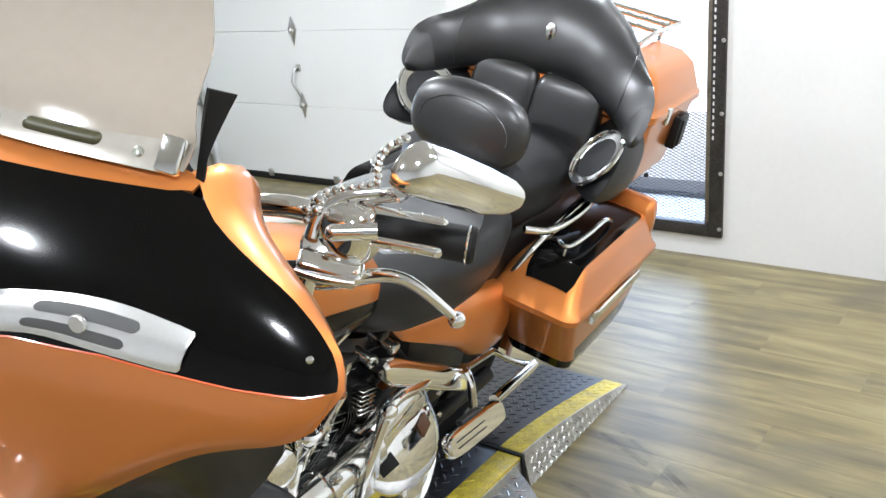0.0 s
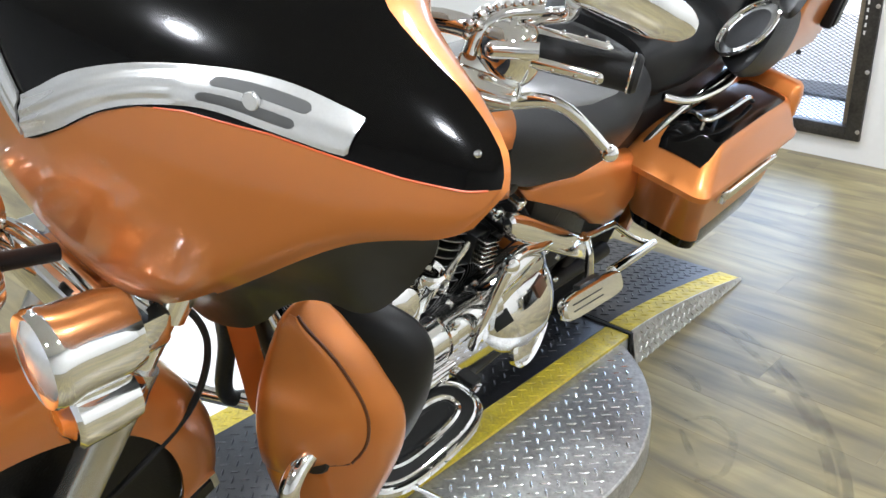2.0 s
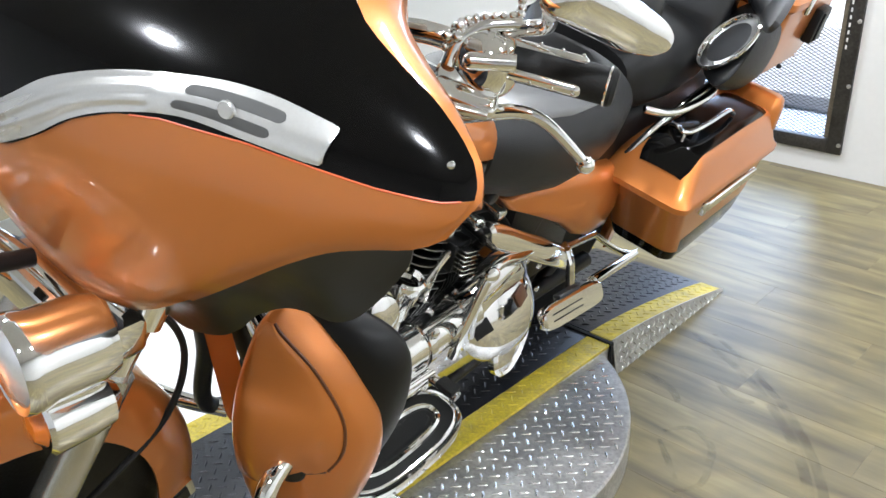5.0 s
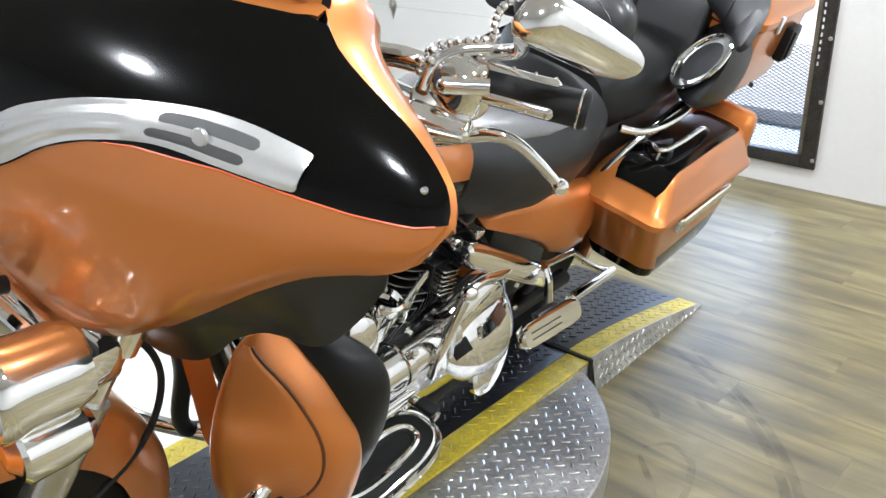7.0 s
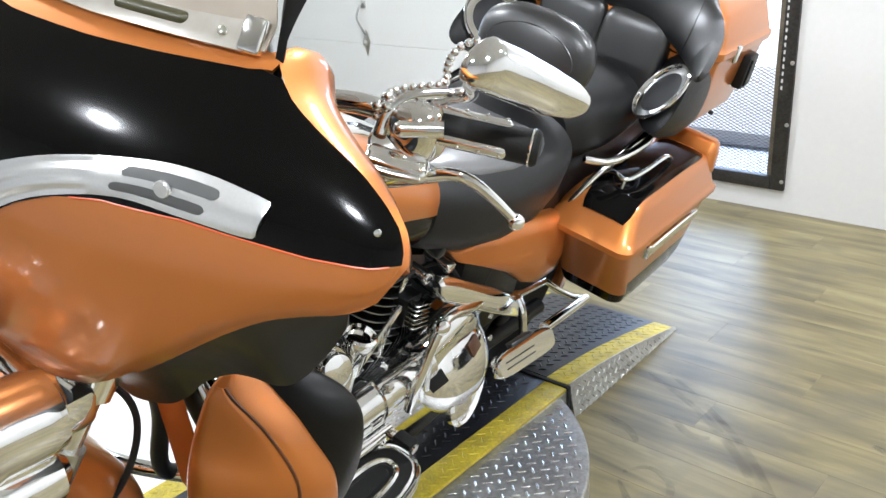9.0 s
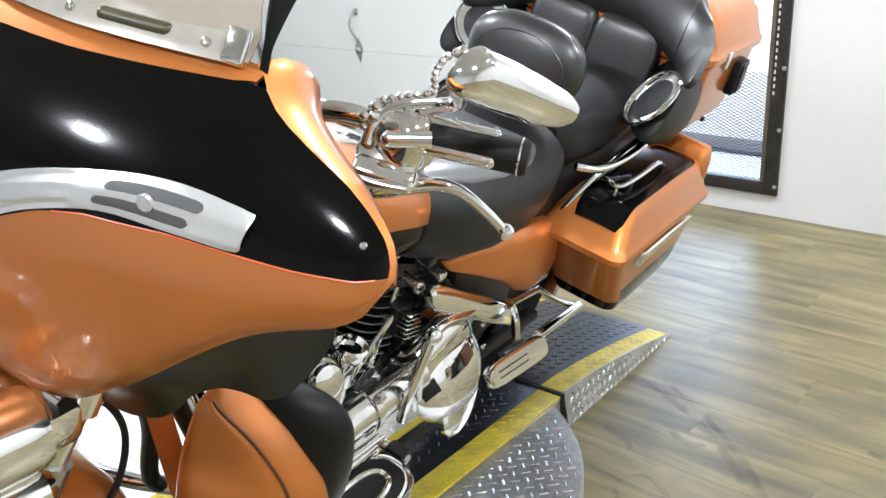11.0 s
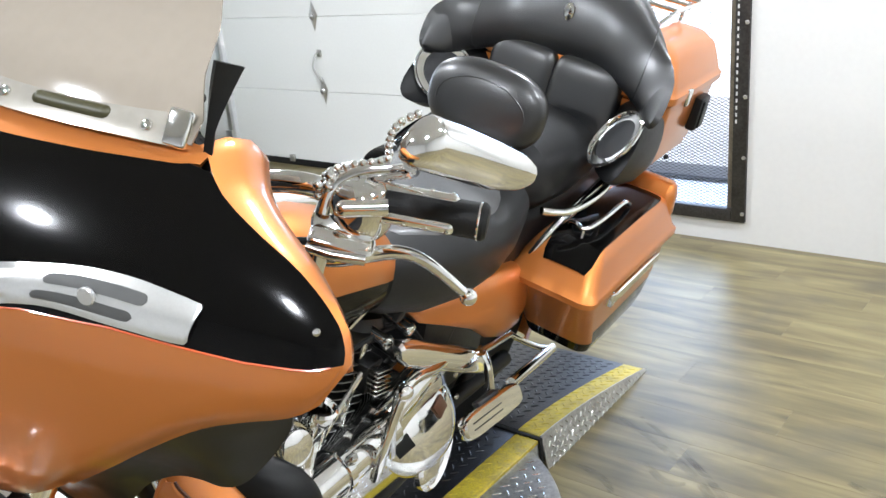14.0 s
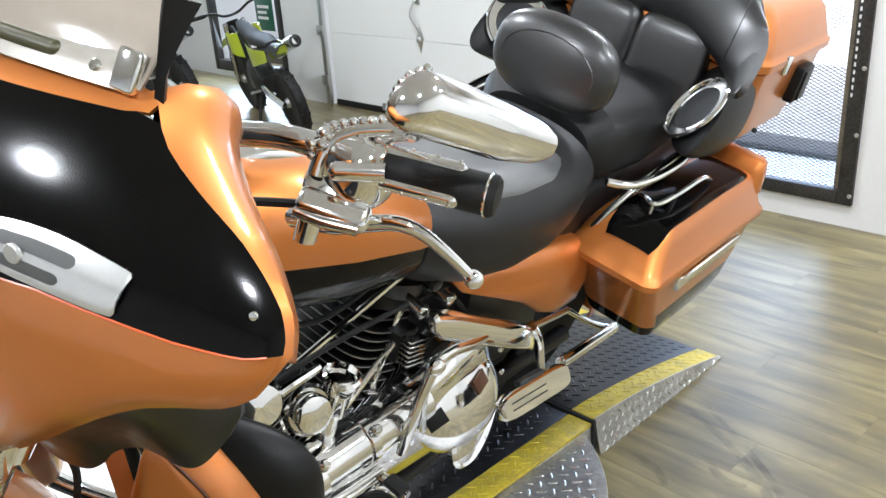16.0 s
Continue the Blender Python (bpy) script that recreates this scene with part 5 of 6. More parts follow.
for sgn in (1, -1):
    pu, pw = (0.290, 1.074) if sgn > 0 else (0.275, 1.09)
    pod = part("speaker_pod", loft([[(sgn * p[0], p[1] - 1.2 * (p[0] - pu) * k + 1.1 * (p[2] - w) * k, p[2]) for p in ring_uw(v, pu, w, a, b, 2.5, 36)] for v, w, a, b, k in ((-0.125, pw, 0.066, 0.072, 1), (-0.118, pw, 0.074, 0.080, 1), (-0.06, pw - 0.012, 0.082, 0.096, 0.85), (0.0, pw - 0.03, 0.082, 0.104, 0.5), (0.05, pw - 0.035, 0.075, 0.10, 0.25))]), PLASTIC, box_ob, "black speaker pod")
    dirn = Vector((sgn * -0.63, -0.515, 0.58)).normalized()
    c = Vector((sgn * pu, -0.128, pw)) + dirn * 0.004
    part("speaker_ring", lathe([(0.086, -0.004), (0.095, 0.002), (0.095, 0.006), (0.091, 0.010), (0.087, 0.008), (0.085, 0.002)], c, dirn, 48), CHROME, pod, "chrome speaker ring")
    part("speaker_grille", lathe([(0.086, -0.002), (0.055, 0.004), (0.0005, 0.006)], c, dirn, 32), CLOTH, pod, "dark speaker cloth")
    part("pod_bolt", bolt((sgn * (pu + 0.1), 0.02, pw - 0.05), (sgn, -0.2, 0), 0.006, 0.01), RUBBER, pod)
part("luggage_rack", join(*[tube(p, 0.006, 8) for p in ([(0.24, 0.12, 1.345), (0.26, 0.2, 1.375), (0.26, 0.41, 1.375), (0.2, 0.47, 1.345)], [(-0.24, 0.12, 1.345), (-0.26, 0.2, 1.375), (-0.26, 0.41, 1.375), (-0.2, 0.47, 1.345)],
     [(0.26, 0.2, 1.375), (-0.26, 0.2, 1.375)], [(0.26, 0.32, 1.375), (-0.26, 0.32, 1.375)], [(0.26, 0.41, 1.375), (-0.26, 0.41, 1.375)], [(0.2, 0.47, 1.345), (0.2, 0.44, 1.28)], [(-0.2, 0.47, 1.345), (-0.2, 0.44, 1.28)])]), CHROME, box_ob, "chrome luggage rack")
for sgn in (1, -1):
    part("latch", join(box(sgn * 0.366 - 0.008, sgn * 0.366 + 0.008, 0.15, 0.185, 1.135, 1.185, 0.004)), CHROME, box_ob, "chrome latch")
    part("marker_lamp", join(box(sgn * 0.36 - 0.014, sgn * 0.36 + 0.018, 0.31, 0.40, 1.02, 1.125, 0.008), box(sgn * 0.372 - 0.012, sgn * 0.372 + 0.012, 0.325, 0.340, 1.03, 1.115, 0.003)), PLASTIC, box_ob, "dark side marker lamp")

# -- saddlebags --
def saddlebag(sgn):
    def rr(w, u0, u1, v0, v1):
        return [(sgn * p[0], p[1], p[2]) for p in rrect(w, u0, u1, v0, v1, min(0.04, (v1 - v0) * 0.4))]
    bm = loft([rr(*q) for q in ((0.452, 0.215, 0.37, -0.19, 0.17), (0.462, 0.195, 0.395, -0.225, 0.20), (0.505, 0.186, 0.405, -0.25, 0.215), (0.56, 0.182, 0.410, -0.285, 0.228), (0.64, 0.178, 0.416, -0.335, 0.245), (0.705, 0.175, 0.419, -0.375, 0.255))])
    for f in bm.faces:
        c = f.calc_center_median()
        f.material_index = 1 if c.z < 0.505 or (c.z < 0.56 and abs(c.x) > 0.395 and c.y > -0.2) else 0
    bag = part("saddlebag", bm, None, bike, "orange saddlebag with black base", mats=[ORANGE, BLACK])
    part("lid", loft([rr(*q) for q in ((0.708, 0.166, 0.430, -0.398, 0.268), (0.715, 0.150, 0.436, -0.412, 0.276), (0.730, 0.150, 0.436, -0.412, 0.276), (0.738, 0.166, 0.430, -0.398, 0.268),
                                             (0.748, 0.172, 0.423, -0.385, 0.26), (0.80, 0.195, 0.405, -0.345, 0.24), (0.828, 0.21, 0.392, -0.318, 0.225), (0.838, 0.222, 0.378, -0.30, 0.21), (0.840, 0.24, 0.36, -0.27, 0.19))]), ORANGE, bag, "orange lid")

    def inlay(s, t):
        v = -0.362 + 0.53 * t
        w = table(v, ((-0.362, 0.788), (-0.335, 0.818), (-0.31, 0.838), (-0.285, 0.846), (0.0, 0.850), (0.17, 0.846)))
        half = 0.071 * (1 - 0.14 * max(0, 1 - t * 16) ** 2.5 - 0.14 * max(0, 1 - (1 - t) * 16) ** 2.5)
        return V(sgn * (0.316 + (2 * s - 1) * half), v, w - 0.004 * (2 * s - 1) ** 4)
    part("lid_inlay", sheet(inlay, 12, 30, 0.006), BLACK, bag, "gloss black lid inlay")
    part("lid_rail", join(tube([(sgn * 0.262, -0.24, 0.852), (sgn * 0.285, -0.262, 0.866), (sgn * 0.312, -0.285, 0.870), (sgn * 0.330, -0.268, 0.874), (sgn * 0.338, -0.18, 0.880), (sgn * 0.338, -0.06, 0.882), (sgn * 0.338, 0.0, 0.858)], 0.007, 10), tube([(sgn * 0.318, -0.285, 0.870), (sgn * 0.320, -0.290, 0.846)], 0.005, 8)), CHROME, bag, "chrome lid rail")
    part("lid_spoiler", loft([rr(*q) for q in ((0.78, 0.19, 0.412, 0.175, 0.264), (0.84, 0.195, 0.408, 0.192, 0.260), (0.868, 0.20, 0.40, 0.206, 0.254), (0.876, 0.21, 0.39, 0.216, 0.248))]), ORANGE, bag, "raised orange rear lip")
    part("latch_bar", join(box(min(sgn * 0.428, sgn * 0.445), max(sgn * 0.428, sgn * 0.445), -0.24, 0.10, 0.672, 0.702, 0.006), box(min(sgn * 0.415, sgn * 0.442), max(sgn * 0.415, sgn * 0.442), -0.258, -0.238, 0.665, 0.705, 0.003)), CHROME, bag, "chrome latch bar")
    part("guard_bar", join(tube([(sgn * 0.20, -0.50, 0.518), (sgn * 0.20, -0.33, 0.49)], 0.011, 10), tube([(sgn * 0.20, -0.33, 0.49), (sgn * 0.225, -0.255, 0.435), (sgn * 0.25, -0.19, 0.395), (sgn * 0.27, -0.14, 0.377)], 0.009, 10), tube([(sgn * 0.27, -0.135, 0.375), (sgn * 0.285, -0.30, 0.415), (sgn * 0.304, -0.50, 0.468)], 0.015, 12)), CHROME, bike, "chrome saddlebag guard bar")


saddlebag(1)
saddlebag(-1)
for sgn in (1, -1):
    part("passenger_rail", join(tube([(sgn * 0.235, -0.40, 0.93), (sgn * 0.285, -0.33, 0.925), (sgn * 0.30, -0.15, 0.94), (sgn * 0.25, 0.05, 0.955)], 0.011, 10), tube([(sgn * 0.21, -0.36, 0.76), (sgn * 0.25, -0.28, 0.87), (sgn * 0.275, -0.1, 0.94)], 0.010, 10), tube([(sgn * 0.2, -0.3, 0.7), (sgn * 0.235, -0.2, 0.85), (sgn * 0.25, 0.0, 0.92)], 0.010, 10)), CHROME, bike, "chrome passenger grab rail")

# -- side covers, rear fender, frame --
for sgn in (1, -1):
    cov = [(0.105, -0.765, 0.722), (0.14, -0.66, 0.748), (0.17, -0.52, 0.762), (0.195, -0.39, 0.752), (0.21, -0.335, 0.70), (0.213, -0.325, 0.60), (0.21, -0.345, 0.545), (0.203, -0.43, 0.530), (0.195, -0.49, 0.556), (0.182, -0.56, 0.612), (0.157, -0.665, 0.662), (0.125, -0.74, 0.690)]
    mid = Vector((0.19, -0.47, 0.67))
    part("side_cover", loft([[(sgn * (u - 0.06), v, w) for u, v, w in cov], [(sgn * u, v, w) for u, v, w in cov], [(sgn * (u + 0.018 + (mid.x - u) * 0.08), v + (mid.y - v) * 0.08, w + (mid.z - w) * 0.10) for u, v, w in cov],
                             [(sgn * (u + 0.032 + (mid.x - u) * 0.35), v + (mid.y - v) * 0.35, w + (mid.z - w) * 0.35) for u, v, w in cov], [(sgn * (u + 0.036 + (mid.x - u) * 0.8), v + (mid.y - v) * 0.8, w + (mid.z - w) * 0.8) for u, v, w in cov]]), ORANGE, bike, "orange side cover")
part("rear_fender", sheet(lambda s, t: V(0.11 * spow(math.sin((2 * t - 1) * math.pi / 2), 2.5), -0.2 + (0.36 - 0.1 * abs(2 * t - 1) ** 3) * math.cos(radians(-20 + 190 * s)), 0.31 + (0.36 - 0.1 * abs(2 * t - 1) ** 3) * math.sin(radians(-20 + 190 * s))), 36, 16, 0.005), ORANGE, bike, "orange rear fender")
rw = part("rear_wheel", lathe([(0.20, -0.045), (0.21, -0.05), (0.205, 0.0), (0.21, 0.05), (0.20, 0.045)], (0, -0.2, 0.31), (1, 0, 0), 40), BRUSHED, bike, "alloy rear wheel rim")
part("tyre", lathe([(0.205, -0.055), (0.25, -0.072), (0.29, -0.065), (0.312, -0.03), (0.315, 0), (0.312, 0.03), (0.29, 0.065), (0.25, 0.072), (0.205, 0.055)], (0, -0.2, 0.31), (1, 0, 0), 48), RUBBER, rw, "black tyre")
part("frame", join(tube([(0.0, -1.58, 0.95), (0.0, -1.3, 0.86), (0.05, -0.8, 0.70), (0.08, -0.4, 0.60), (0.1, 0.1, 0.72)], 0.02, 10), tube([(0.0, -1.58, 0.9), (0.1, -1.46, 0.5), (0.13, -1.36, 0.22), (0.14, -0.7, 0.18), (0.12, -0.35, 0.35)], 0.02, 10),
                   tube([(0.0, -1.58, 0.9), (-0.1, -1.46, 0.5), (-0.13, -1.36, 0.22), (-0.14, -0.7, 0.18), (-0.12, -0.35, 0.35)], 0.02, 10), tube([(0.1, -0.62, 0.25), (0.12, -0.62, 0.5), (0.12, -0.5, 0.7)], 0.02, 10), tube([(0.13, -0.62, 0.30), (0.15, -0.2, 0.31)], 0.026, 10), tube([(-0.13, -0.62, 0.30), (-0.15, -0.2, 0.31)], 0.026, 10)), MATTE, bike, "black tubular frame")
part("battery_box", box(-0.14, 0.14, -0.72, -0.36, 0.36, 0.76, 0.03), MATTE, bike, "black oil tank and battery box")

# -- engine --
part("crankcase", loft([ring_uw(v, 0.0, w, a, b, 3.0, 28) for v, w, a, b in ((-1.36, 0.36, 0.10, 0.09), (-1.30, 0.37, 0.14, 0.13), (-1.1, 0.38, 0.16, 0.15), (-0.85, 0.38, 0.16, 0.15), (-0.66, 0.38, 0.13, 0.13))]), MATTE, bike, "black crankcase")
for k, (v0, ang) in enumerate(((-1.20, -22), (-1.03, 22))):
    d = Vector((0, math.sin(radians(ang)), math.cos(radians(ang))))
    base = Vector((0, v0, 0.47))
    cyl = part("cylinder", tube([base, base + d * 0.34], 0.06, 20), MATTE, bike, "black finned cylinder")
    for i in range(11):
        c = base + d * (0.03 + i * 0.021)
        sz = 0.105 if i < 10 else 0.09
        fin = moved(loft([ring_uv(h, 0, 0, sz * 1.1, sz, 4, 28) for h in (-0.0016, 0.0016)]), axis_frame(c, d))
        for f in fin.faces:
            f.material_index = 1 if len(f.verts) > 4 else 0
        part("cooling_fin", fin, None, cyl, mats=[FIN, MATTE])
    part("rocker_cover", moved(loft([ring_uv(h, 0, 0, a, b, 3.5, 28) for h, a, b in ((0, 0.115, 0.085), (0.03, 0.12, 0.09), (0.055, 0.105, 0.075), (0.065, 0.07, 0.05))]), axis_frame(base + d * 0.27, d)), MATTE, bike, "black rocker cover")
    part("pushrod_tube", tube([base + Vector((0.11, 0.0, -0.03)), base + Vector((0.10, 0, 0)) + d * 0.28], 0.011, 10), CHROME, bike, "chrome pushrod tube")

def stadium(sc, u):
    pts = [(-1.20 + 0.085 * math.cos(a), 0.385 + 0.085 * math.sin(a)) for a in np.linspace(math.pi / 2, 3 * math.pi / 2, 14)] + [(-0.755 + 0.165 * math.cos(a), 0.415 + 0.175 * math.sin(a)) for a in np.linspace(-math.pi / 2 - 0.25, math.pi / 2 + 0.35, 26)]
    return [(u, v * sc + (1 - sc) * -0.87, w * sc + (1 - sc) * 0.40) for v, w in pts]


prim = part("primary_cover", loft([stadium(sc, u) for u, sc in ((0.08, 1.0), (0.125, 1.0), (0.150, 0.975), (0.175, 0.91), (0.192, 0.81), (0.203, 0.64), (0.206, 0.3))]), POLISHED, bike, "chrome primary drive cover")
part("clutch_dome", moved(loft([ring_uv(h, 0, 0, a, b, 2.2, 44) for h, a, b in ((0.0, 0.140, 0.152), (0.012, 0.137, 0.149), (0.034, 0.124, 0.136), (0.054, 0.100, 0.110), (0.067, 0.066, 0.074), (0.073, 0.030, 0.034), (0.074, 0.01, 0.01))]), Matrix.Translation((0.168, -0.765, 0.428)) @ pose(0, 0, 0, 0, 56, 0)), POLISHED, prim, "domed chrome clutch cover")
part("derby_cover", moved(loft([ring_uv(h, 0, 0, a, b, 2.0, 44) for h, a, b in ((0.0, 0.060, 0.106), (0.014, 0.062, 0.108), (0.022, 0.056, 0.101), (0.018, 0.050, 0.094), (0.026, 0.036, 0.07), (0.024, 0.032, 0.062), (0.031, 0.016, 0.03), (0.032, 0.006, 0.008))]), Matrix.Translation((0.222, -0.735, 0.345)) @ pose(0, 0, 0, -8, 66, 0) @ pose(0, 0, 0, 0, 0, 28) @ Matrix.Scale(1.12, 4)), POLISHED, prim, "oval chrome derby cover with raised rings")
for u, v, w, lean, m in ((0.2185, -0.878, 0.4428, 30, PLASTIC), (0.2235, -0.731, 0.480, -8, node_mat("brown_badge", (0.10, 0.04, 0.02), 0.3))):
    part("cover_badge", moved(box(-0.020, 0.020, -0.026, 0.026, -0.003, 0.002, 0.0015), Matrix.Translation((u, v, w)) @ pose(0, 0, 0, 0, 57, 0) @ pose(0, 0, 0, lean, 0, 0) @ pose(0, 0, 0, 0, 0, 15)), m, prim, "small square badge")
for a in np.linspace(-1.2, 1.3, 5):
    part("primary_bolt", bolt((0.2, -0.755 + 0.152 * math.cos(a), 0.415 + 0.162 * math.sin(a)), (1, 0, 0), 0.007, 0.008), CHROME, prim)
starter = part("starter_cover", tube([(0.165, -1.24, 0.47), (0.175, -0.90, 0.492)], 0.052, 24), POLISHED, bike, "chrome starter motor tube")
for v in (-1.225, -1.08, -0.945):
    part("clamp_ring", lathe([(0.053, -0.013), (0.058, -0.01), (0.058, 0.01), (0.053, 0.013)], (0.17, v, 0.481 + (v + 1.07) * 0.065), (0, 1, 0.065), 28), CHROME, starter, "chrome clamp ring")
    part("clamp_bolt", join(bolt((0.205, v, 0.53), (0.5, 0, 1), 0.011, 0.02), tube([(0.19, v, 0.52), (0.215, v, 0.545)], 0.009, 8)), CHROME, starter)
part("exhaust_shield", loft([[(p[0] + dx, p[1], p[2]) for p in [(q[0] - 0.32 * (q[2] - w), q[1], q[2]) for q in ring_uw(v, 0.19, w, a * 0.7, b, 3.5, 28)]] for v, w, a, b, dx in ((-0.93, 0.735, 0.018, 0.016, 0), (-0.92, 0.73, 0.03, 0.028, 0), (-0.84, 0.685, 0.034, 0.034, 0.0), (-0.66, 0.58, 0.034, 0.037, 0.005), (-0.52, 0.497, 0.032, 0.036, 0.01), (-0.495, 0.482, 0.02, 0.022, 0.01))]), POLISHED, bike, "chrome heat shield")
part("shield_leg", tube([(0.2, -0.50, 0.52), (0.215, -0.47, 0.46), (0.235, -0.46, 0.38)], 0.018, 10, flat=0.7), CHROME, bike, "chrome bracket")
brace = part("engine_brace", tube([(0.225, -1.0, 0.43), (0.235, -0.998, 0.528), (0.238, -0.96, 0.66), (0.23, -0.90, 0.668), (0.22, -0.80, 0.633), (0.2, -0.70, 0.60)], 0.013, 12), CHROME, bike, "bent chrome brace tube")
part("brace_knuckle", ball((0.238, -0.955, 0.665), 0.02, 0.024, 0.02), CHROME, brace)
part("second_brace", tube([(0.215, -0.94, 0.63), (0.225, -0.955, 0.55), (0.22, -0.93, 0.45)], 0.01, 10), CHROME, bike, "thin chrome brace tube")
reg = part("regulator", box(0.10, 0.142, -0.965, -0.905, 0.605, 0.685, 0.006), MATTE, bike, "finned black regulator")
for k in range(6):
    part("regulator_fin", moved(box(0.0, 0.030, -0.030, 0.030, -0.0015, 0.0015, 0.001, 1), Matrix.Translation((0.142, -0.935, 0.612 + k * 0.013)) @ pose(0, 0, 0, -14, 0, 0)), BRUSHED, reg, "bright fin")
horn = part("horn_cover", lathe([(0.036, 0), (0.039, 0.012), (0.036, 0.022), (0.027, 0.027), (0.0005, 0.03)], (0.145, -1.215, 0.628), (1, -0.25, 0.35), 36, 1.0, 1.1), CHROME, bike, "round chrome horn cover")
part("horn_ring", lathe([(0.046, -0.02), (0.051, -0.01), (0.048, 0.002), (0.044, -0.004)], (0.145, -1.215, 0.628), (1, -0.25, 0.35), 36, 1.0, 1.1), BRUSHED, horn)
part("horn_bracket", tube([(0.13, -1.32, 0.70), (0.15, -1.29, 0.735), (0.14, -1.2, 0.73)], 0.009, 8), CHROME, bike, "chrome horn bracket")
part("oil_line", tube([(0.12, -1.33, 0.55), (0.14, -1.25, 0.53), (0.15, -1.16, 0.52)], 0.008, 8), CHROME, bike, "chrome oil line")
part("horn_shell", lathe([(0.03, 0), (0.045, 0.02), (0.05, 0.06), (0.04, 0.075), (0.0005, 0.08)], (0.09, -1.33, 0.70), (1, -0.3, 0.5), 24), CHROME, bike, "chrome horn shell")
lifter = part("lifter_cup", lathe([(0.028, 0.0), (0.030, 0.06), (0.038, 0.075), (0.04, 0.10), (0.034, 0.105), (0.03, 0.09), (0.0005, 0.09)], (0.14, -1.15, 0.585), (0.1, 0.1, 1), 24), CHROME, bike, "chrome breather cup")
part("lifter_tube", tube([(0.14, -1.165, 0.50), (0.14, -1.155, 0.60)], 0.024, 14), BRUSHED, lifter)
for k, (a, b) in enumerate((((0.13, -1.30, 0.48), (0.12, -1.05, 0.60)), ((0.14, -1.12, 0.56), (0.125, -0.96, 0.66)), ((0.1, -1.24, 0.715), (0.1, -0.94, 0.812)), ((0.13, -1.36, 0.44), (0.16, -1.2, 0.50)))):
    part("chrome_line", tube([a, b], 0.0075, 8), CHROME, bike, "thin chrome oil line")
for k, (u, v, w, l) in enumerate(((0.12, -1.30, 0.40, 0.05), (0.15, -1.31, 0.33, 0.06), (0.10, -1.36, 0.47, 0.06), (0.16, -1.27, 0.44, 0.04), (0.14, -1.34, 0.28, 0.05))):
    part("front_fitting", join(tube([(u, v, w), (u + 0.03, v - 0.01, w + l)], 0.013, 10), ball((u + 0.03, v - 0.01, w + l), 0.016, 0.016, 0.016), bolt((u + 0.01, v, w), (1, 0, 0.3), 0.014, 0.016)), CHROME if k % 2 else MATTE, bike, "small engine fitting")
for k, (v, w) in enumerate(((-0.93, 0.76), (-0.88, 0.70), (-0.84, 0.75), (-0.90, 0.82))):
    part("rear_fitting", join(tube([(0.08, v, w), (0.15, v + 0.01, w - 0.02)], 0.014, 10), bolt((0.15, v + 0.01, w - 0.02), (1, 0, -0.2), 0.016, 0.014)), (CHROME, MATTE)[k % 2], bike, "small throttle body fitting")
part("cable_loom", join(*[tube(q, 0.006, 8) for q in ([(0.08, -1.45, 0.95), (0.12, -1.2, 0.83), (0.1, -0.9, 0.86), (0.11, -0.75, 0.76)], [(0.1, -1.38, 0.7), (0.13, -1.1, 0.76), (0.12, -0.82, 0.72), (0.14, -0.7, 0.6)], [(0.15, -1.33, 0.6), (0.16, -1.25, 0.52), (0.14, -1.3, 0.42)])]), RUBBER, bike, "black cables along the frame")

# passenger and rider foot boards, shifter
PBM = pose(0.335, -0.665, 0.49, 0, 58, -5) @ Matrix.Diagonal((0.56, 0.98, 1.3, 1))
pb = part("passenger_board", moved(loft([ring_uv(h, 0, 0, a, b, 5, 40) for h, a, b in ((-0.014, 0.05, 0.118), (-0.008, 0.056, 0.126), (0.004, 0.056, 0.126), (0.010, 0.05, 0.12))]), PBM), CHROME, bike, "folded chrome passenger foot board")
for k in range(2):
    part("board_rib", moved(box(-0.020 + k * 0.03, -0.014 + k * 0.03, -0.095, 0.03, 0.008, 0.0112, 0.001), PBM), MATTE, pb)
part("hinge", moved(box(-0.07, -0.05, -0.04, 0.05, -0.02, 0.0, 0.005), PBM), MATTE, pb)
FB = (0.255, -1.20)


def board_ring(h, a, b, e=2.8, n=48):
    return [(p[0] + 0.05 * (FB[1] - p[1]) * 0.6, p[1], p[2]) for p in ring_uv(h, FB[0], FB[1], a, b, e, n)]


fb = part("rider_board", loft([board_ring(*q) for q in ((0.284, 0.082, 0.190), (0.290, 0.092, 0.200), (0.306, 0.092, 0.200), (0.311, 0.088, 0.196))]), CHROME, bike, "chrome rimmed rider foot board with rubber pads")
part("rubber_pad", loft([board_ring(*q) for q in ((0.310, 0.082, 0.190), (0.313, 0.080, 0.188))]), RUBBER, fb, "black rubber pad")
for a, b, r in ((0.074, 0.180, 0.0045), (0.040, 0.132, 0.009)):
    ring = board_ring(0.314, a, b)
    part("pad_ring", tube(ring + ring[:2], r, 8, 1), CHROME, fb, "chrome inlay ring")
part("pad_centre", loft([board_ring(*q) for q in ((0.313, 0.026, 0.112), (0.320, 0.022, 0.106))]), RUBBER, fb, "black rubber centre pad")
shift = part("shift_lever", tube([(0.19, -1.35, 0.35), (0.205, -1.19, 0.368), (0.21, -1.06, 0.375)], 0.010, 10, flat=0.7), CHROME, bike, "chrome heel and toe shifter")
part("shift_rod", tube([(0.19, -1.32, 0.385), (0.21, -1.19, 0.40), (0.215, -1.05, 0.402)], 0.008, 10), CHROME, shift, "chrome shift rod")
part("shift_peg", tube([(0.20, -1.045, 0.378), (0.29, -1.04, 0.372)], 0.013, 12), CHROME, shift, "chrome heel peg")
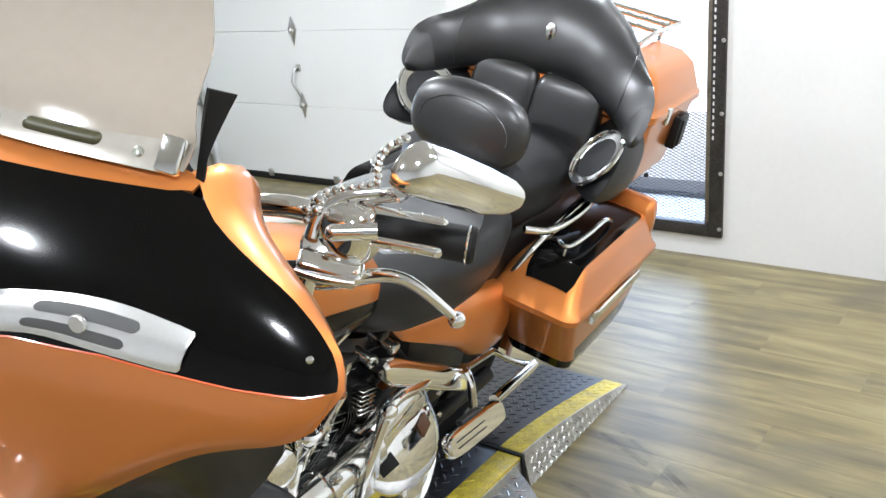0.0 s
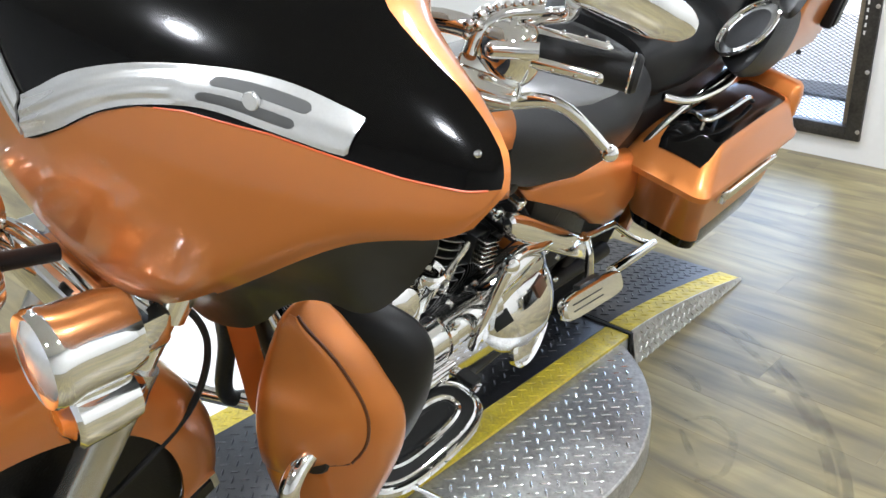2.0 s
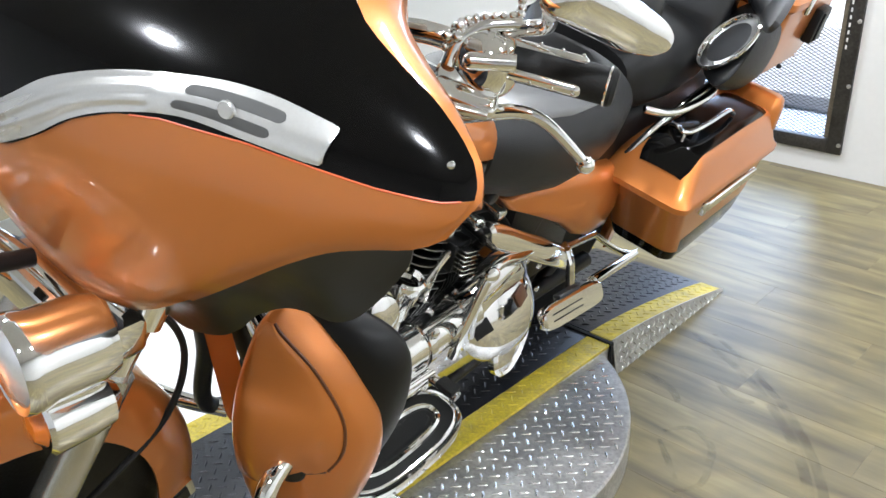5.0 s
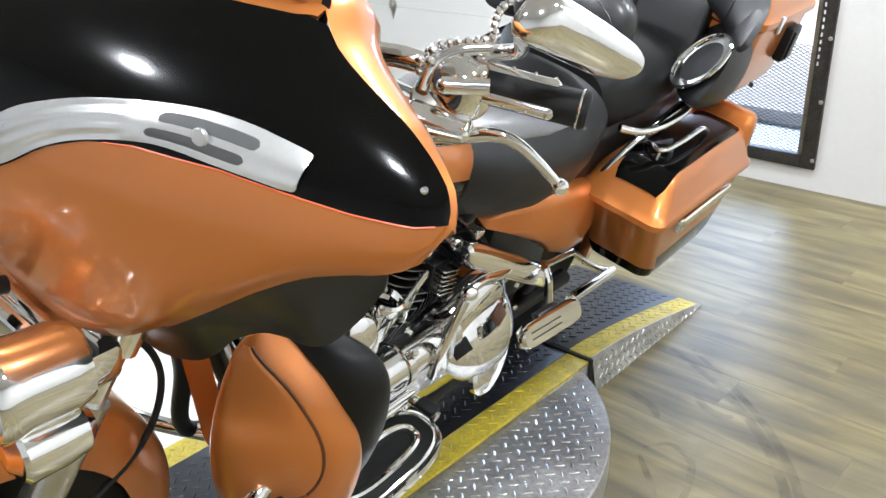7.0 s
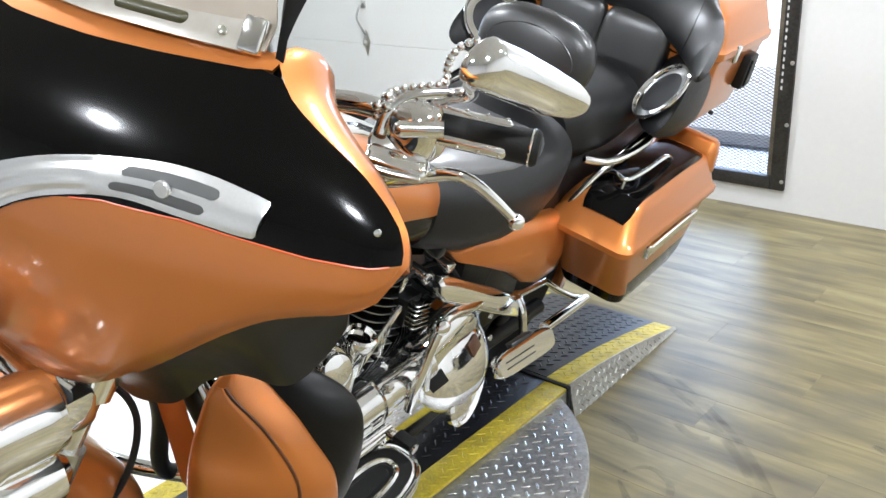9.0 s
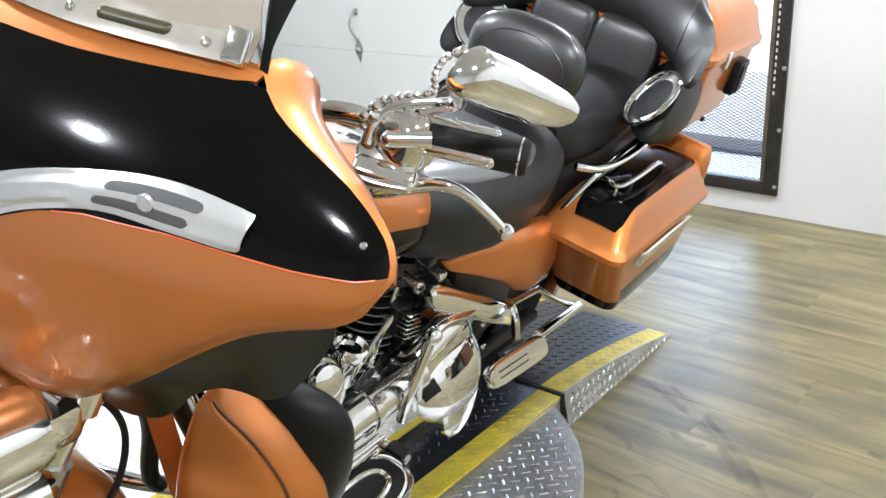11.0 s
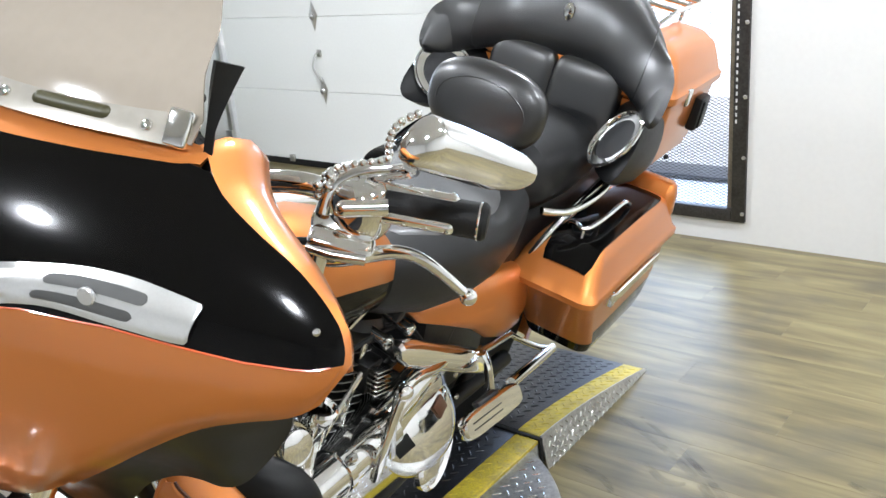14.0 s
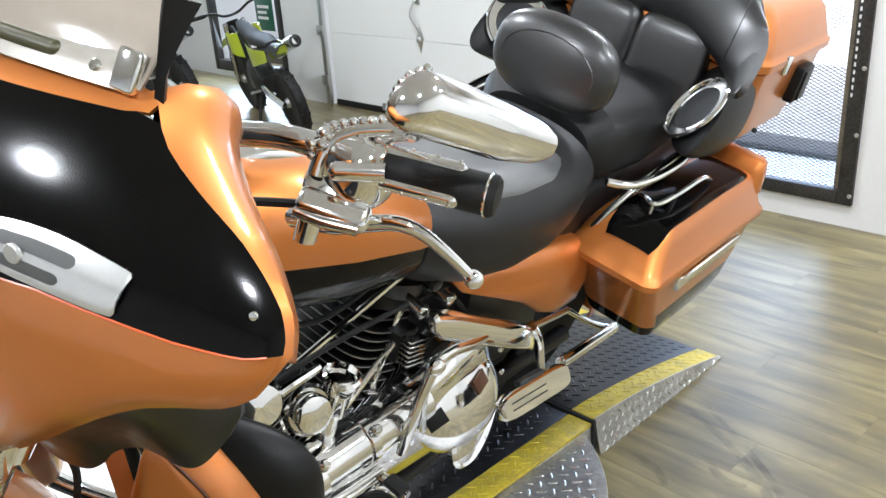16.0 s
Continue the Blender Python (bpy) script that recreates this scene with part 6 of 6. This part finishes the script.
part("shift_pad", box(0.232, 0.285, -1.060, -1.024, 0.374, 0.392, 0.006), RUBBER, shift, "black rubber peg pad")
part("side_stand", loft([ring_uw(v, u, w, a, b, 3, 14) for u, v, w, a, b in ((0.22, -1.38, 0.29, 0.008, 0.006), (0.30, -1.276, 0.238, 0.010, 0.007), (0.36, -1.19, 0.16, 0.014, 0.008), (0.405, -1.12, 0.107, 0.022, 0.006))]), CHROME, bike, "steel side stand")

# ---- floor planks ----
PLANK_W, PLANK_L = 0.178, 1.22
plank_cache = {}


def plank_mesh(length):
    key = round(length, 3)
    if key not in plank_cache:
        me = bpy.data.meshes.new("plank")
        b = box(0.0002, length - 0.0002, 0.0002, PLANK_W - 0.0002, -0.006, 0.0, 0.0003, 1)
        b.to_mesh(me)
        b.free()
        me.materials.append(WOOD)
        plank_cache[key] = me
    return plank_cache[key]


rest = []
row, y = 0, Y_F
while y < 5.5:
    off = [0.0, 0.41, 0.82, 0.2, 0.61, 1.02][row % 6]
    x = X_L - off
    while x < X_R:
        if -7.6 < x + PLANK_L and x < 2.4 and 0.2 < y < 5.0:
            o = new("plank", plank_mesh(PLANK_L))
            o.matrix_world = Matrix.Translation((x, y, 0))
            o.parent = floor
        else:
            rest.append((x, y))
        x += PLANK_L
    y += PLANK_W
    row += 1
verts, faces = [], []
for x, y in rest:
    k = len(verts)
    x0, x1, y0, y1 = max(x, X_L) + 0.001, min(x + PLANK_L, X_R) - 0.001, y + 0.001, y + PLANK_W - 0.001
    verts += [(x0, y0, 0), (x1, y0, 0), (x1, y1, 0), (x0, y1, 0), (x0, y0, -0.006), (x1, y0, -0.006), (x1, y1, -0.006), (x0, y1, -0.006)]
    faces += [(k, k + 1, k + 2, k + 3), (k, k + 4, k + 5, k + 1), (k + 1, k + 5, k + 6, k + 2), (k + 2, k + 6, k + 7, k + 3), (k + 3, k + 7, k + 4, k)]
me = bpy.data.meshes.new("far_planks")
me.from_pydata(verts, [], faces)
me.materials.append(WOOD)
o = new("far_planks", me)
o.parent = floor
o["kind"] = "stuff"


# tyre marks and smudges that lie on the planks
mark = bpy.data.materials.new("rubber_mark")
mark.use_nodes = True
mn = mark.node_tree
pb_ = mn.nodes["Principled BSDF"]
pb_.inputs["Base Color"].default_value, pb_.inputs["Roughness"].default_value = (0.045, 0.04, 0.033, 1), 0.5
geo = mn.nodes.new("ShaderNodeNewGeometry")
nz = mn.nodes.new("ShaderNodeTexNoise")
nz.inputs["Scale"].default_value, nz.inputs["Detail"].default_value = 14, 6
mn.links.new(geo.outputs["Position"], nz.inputs["Vector"])
mr_ = mn.nodes.new("ShaderNodeMapRange")
mr_.inputs[1].default_value, mr_.inputs[2].default_value, mr_.inputs[4].default_value = 0.36, 0.76, 0.42
mn.links.new(nz.outputs[0], mr_.inputs[0])
mn.links.new(mr_.outputs[0], pb_.inputs["Alpha"])


def floor_mark(pts, width, z=0.0006):
    path = smooth_path([(x, y, z) for x, y in pts], 10)
    bm = bmesh.new()
    prev = None
    for i, p in enumerate(path):
        d = (path[min(i + 1, len(path) - 1)] - path[max(i - 1, 0)]).normalized()
        n = Vector((-d.y, d.x, 0)) * width * (0.5 + 0.5 * math.sin(math.pi * i / (len(path) - 1))) * 0.5
        cur = (bm.verts.new(p + n), bm.verts.new(p - n))
        if prev:
            bm.faces.new((prev[0], prev[1], cur[1], cur[0]))
        prev = cur
    part("tyre_mark", bm, mark, floor, smooth=False)


floor_mark([(-1.14, 2.60), (-0.93, 2.50), (-0.74, 2.36), (-0.58, 2.18), (-0.46, 1.95), (-0.40, 1.7)], 0.032)
floor_mark([(-1.08, 2.64), (-0.86, 2.50), (-0.66, 2.33), (-0.50, 2.12), (-0.40, 1.88), (-0.34, 1.66)], 0.028)
floor_mark([(-1.18, 2.28), (-1.09, 2.28), (-1.01, 2.25), (-0.97, 2.21)], 0.028)
floor_mark([(-0.93, 2.06), (-0.88, 2.12), (-0.80, 2.09), (-0.76, 2.01), (-0.74, 1.92), (-0.78, 1.85)], 0.022)
floor_mark([(-0.92, 2.02), (-0.86, 1.96), (-0.80, 1.90)], 0.02)
floor_mark([(-0.95, 2.40), (-0.86, 2.34), (-0.80, 2.36)], 0.03)
floor_mark([(-0.40, 2.6), (-0.2, 2.5), (0.0, 2.2), (0.1, 1.8)], 0.04)
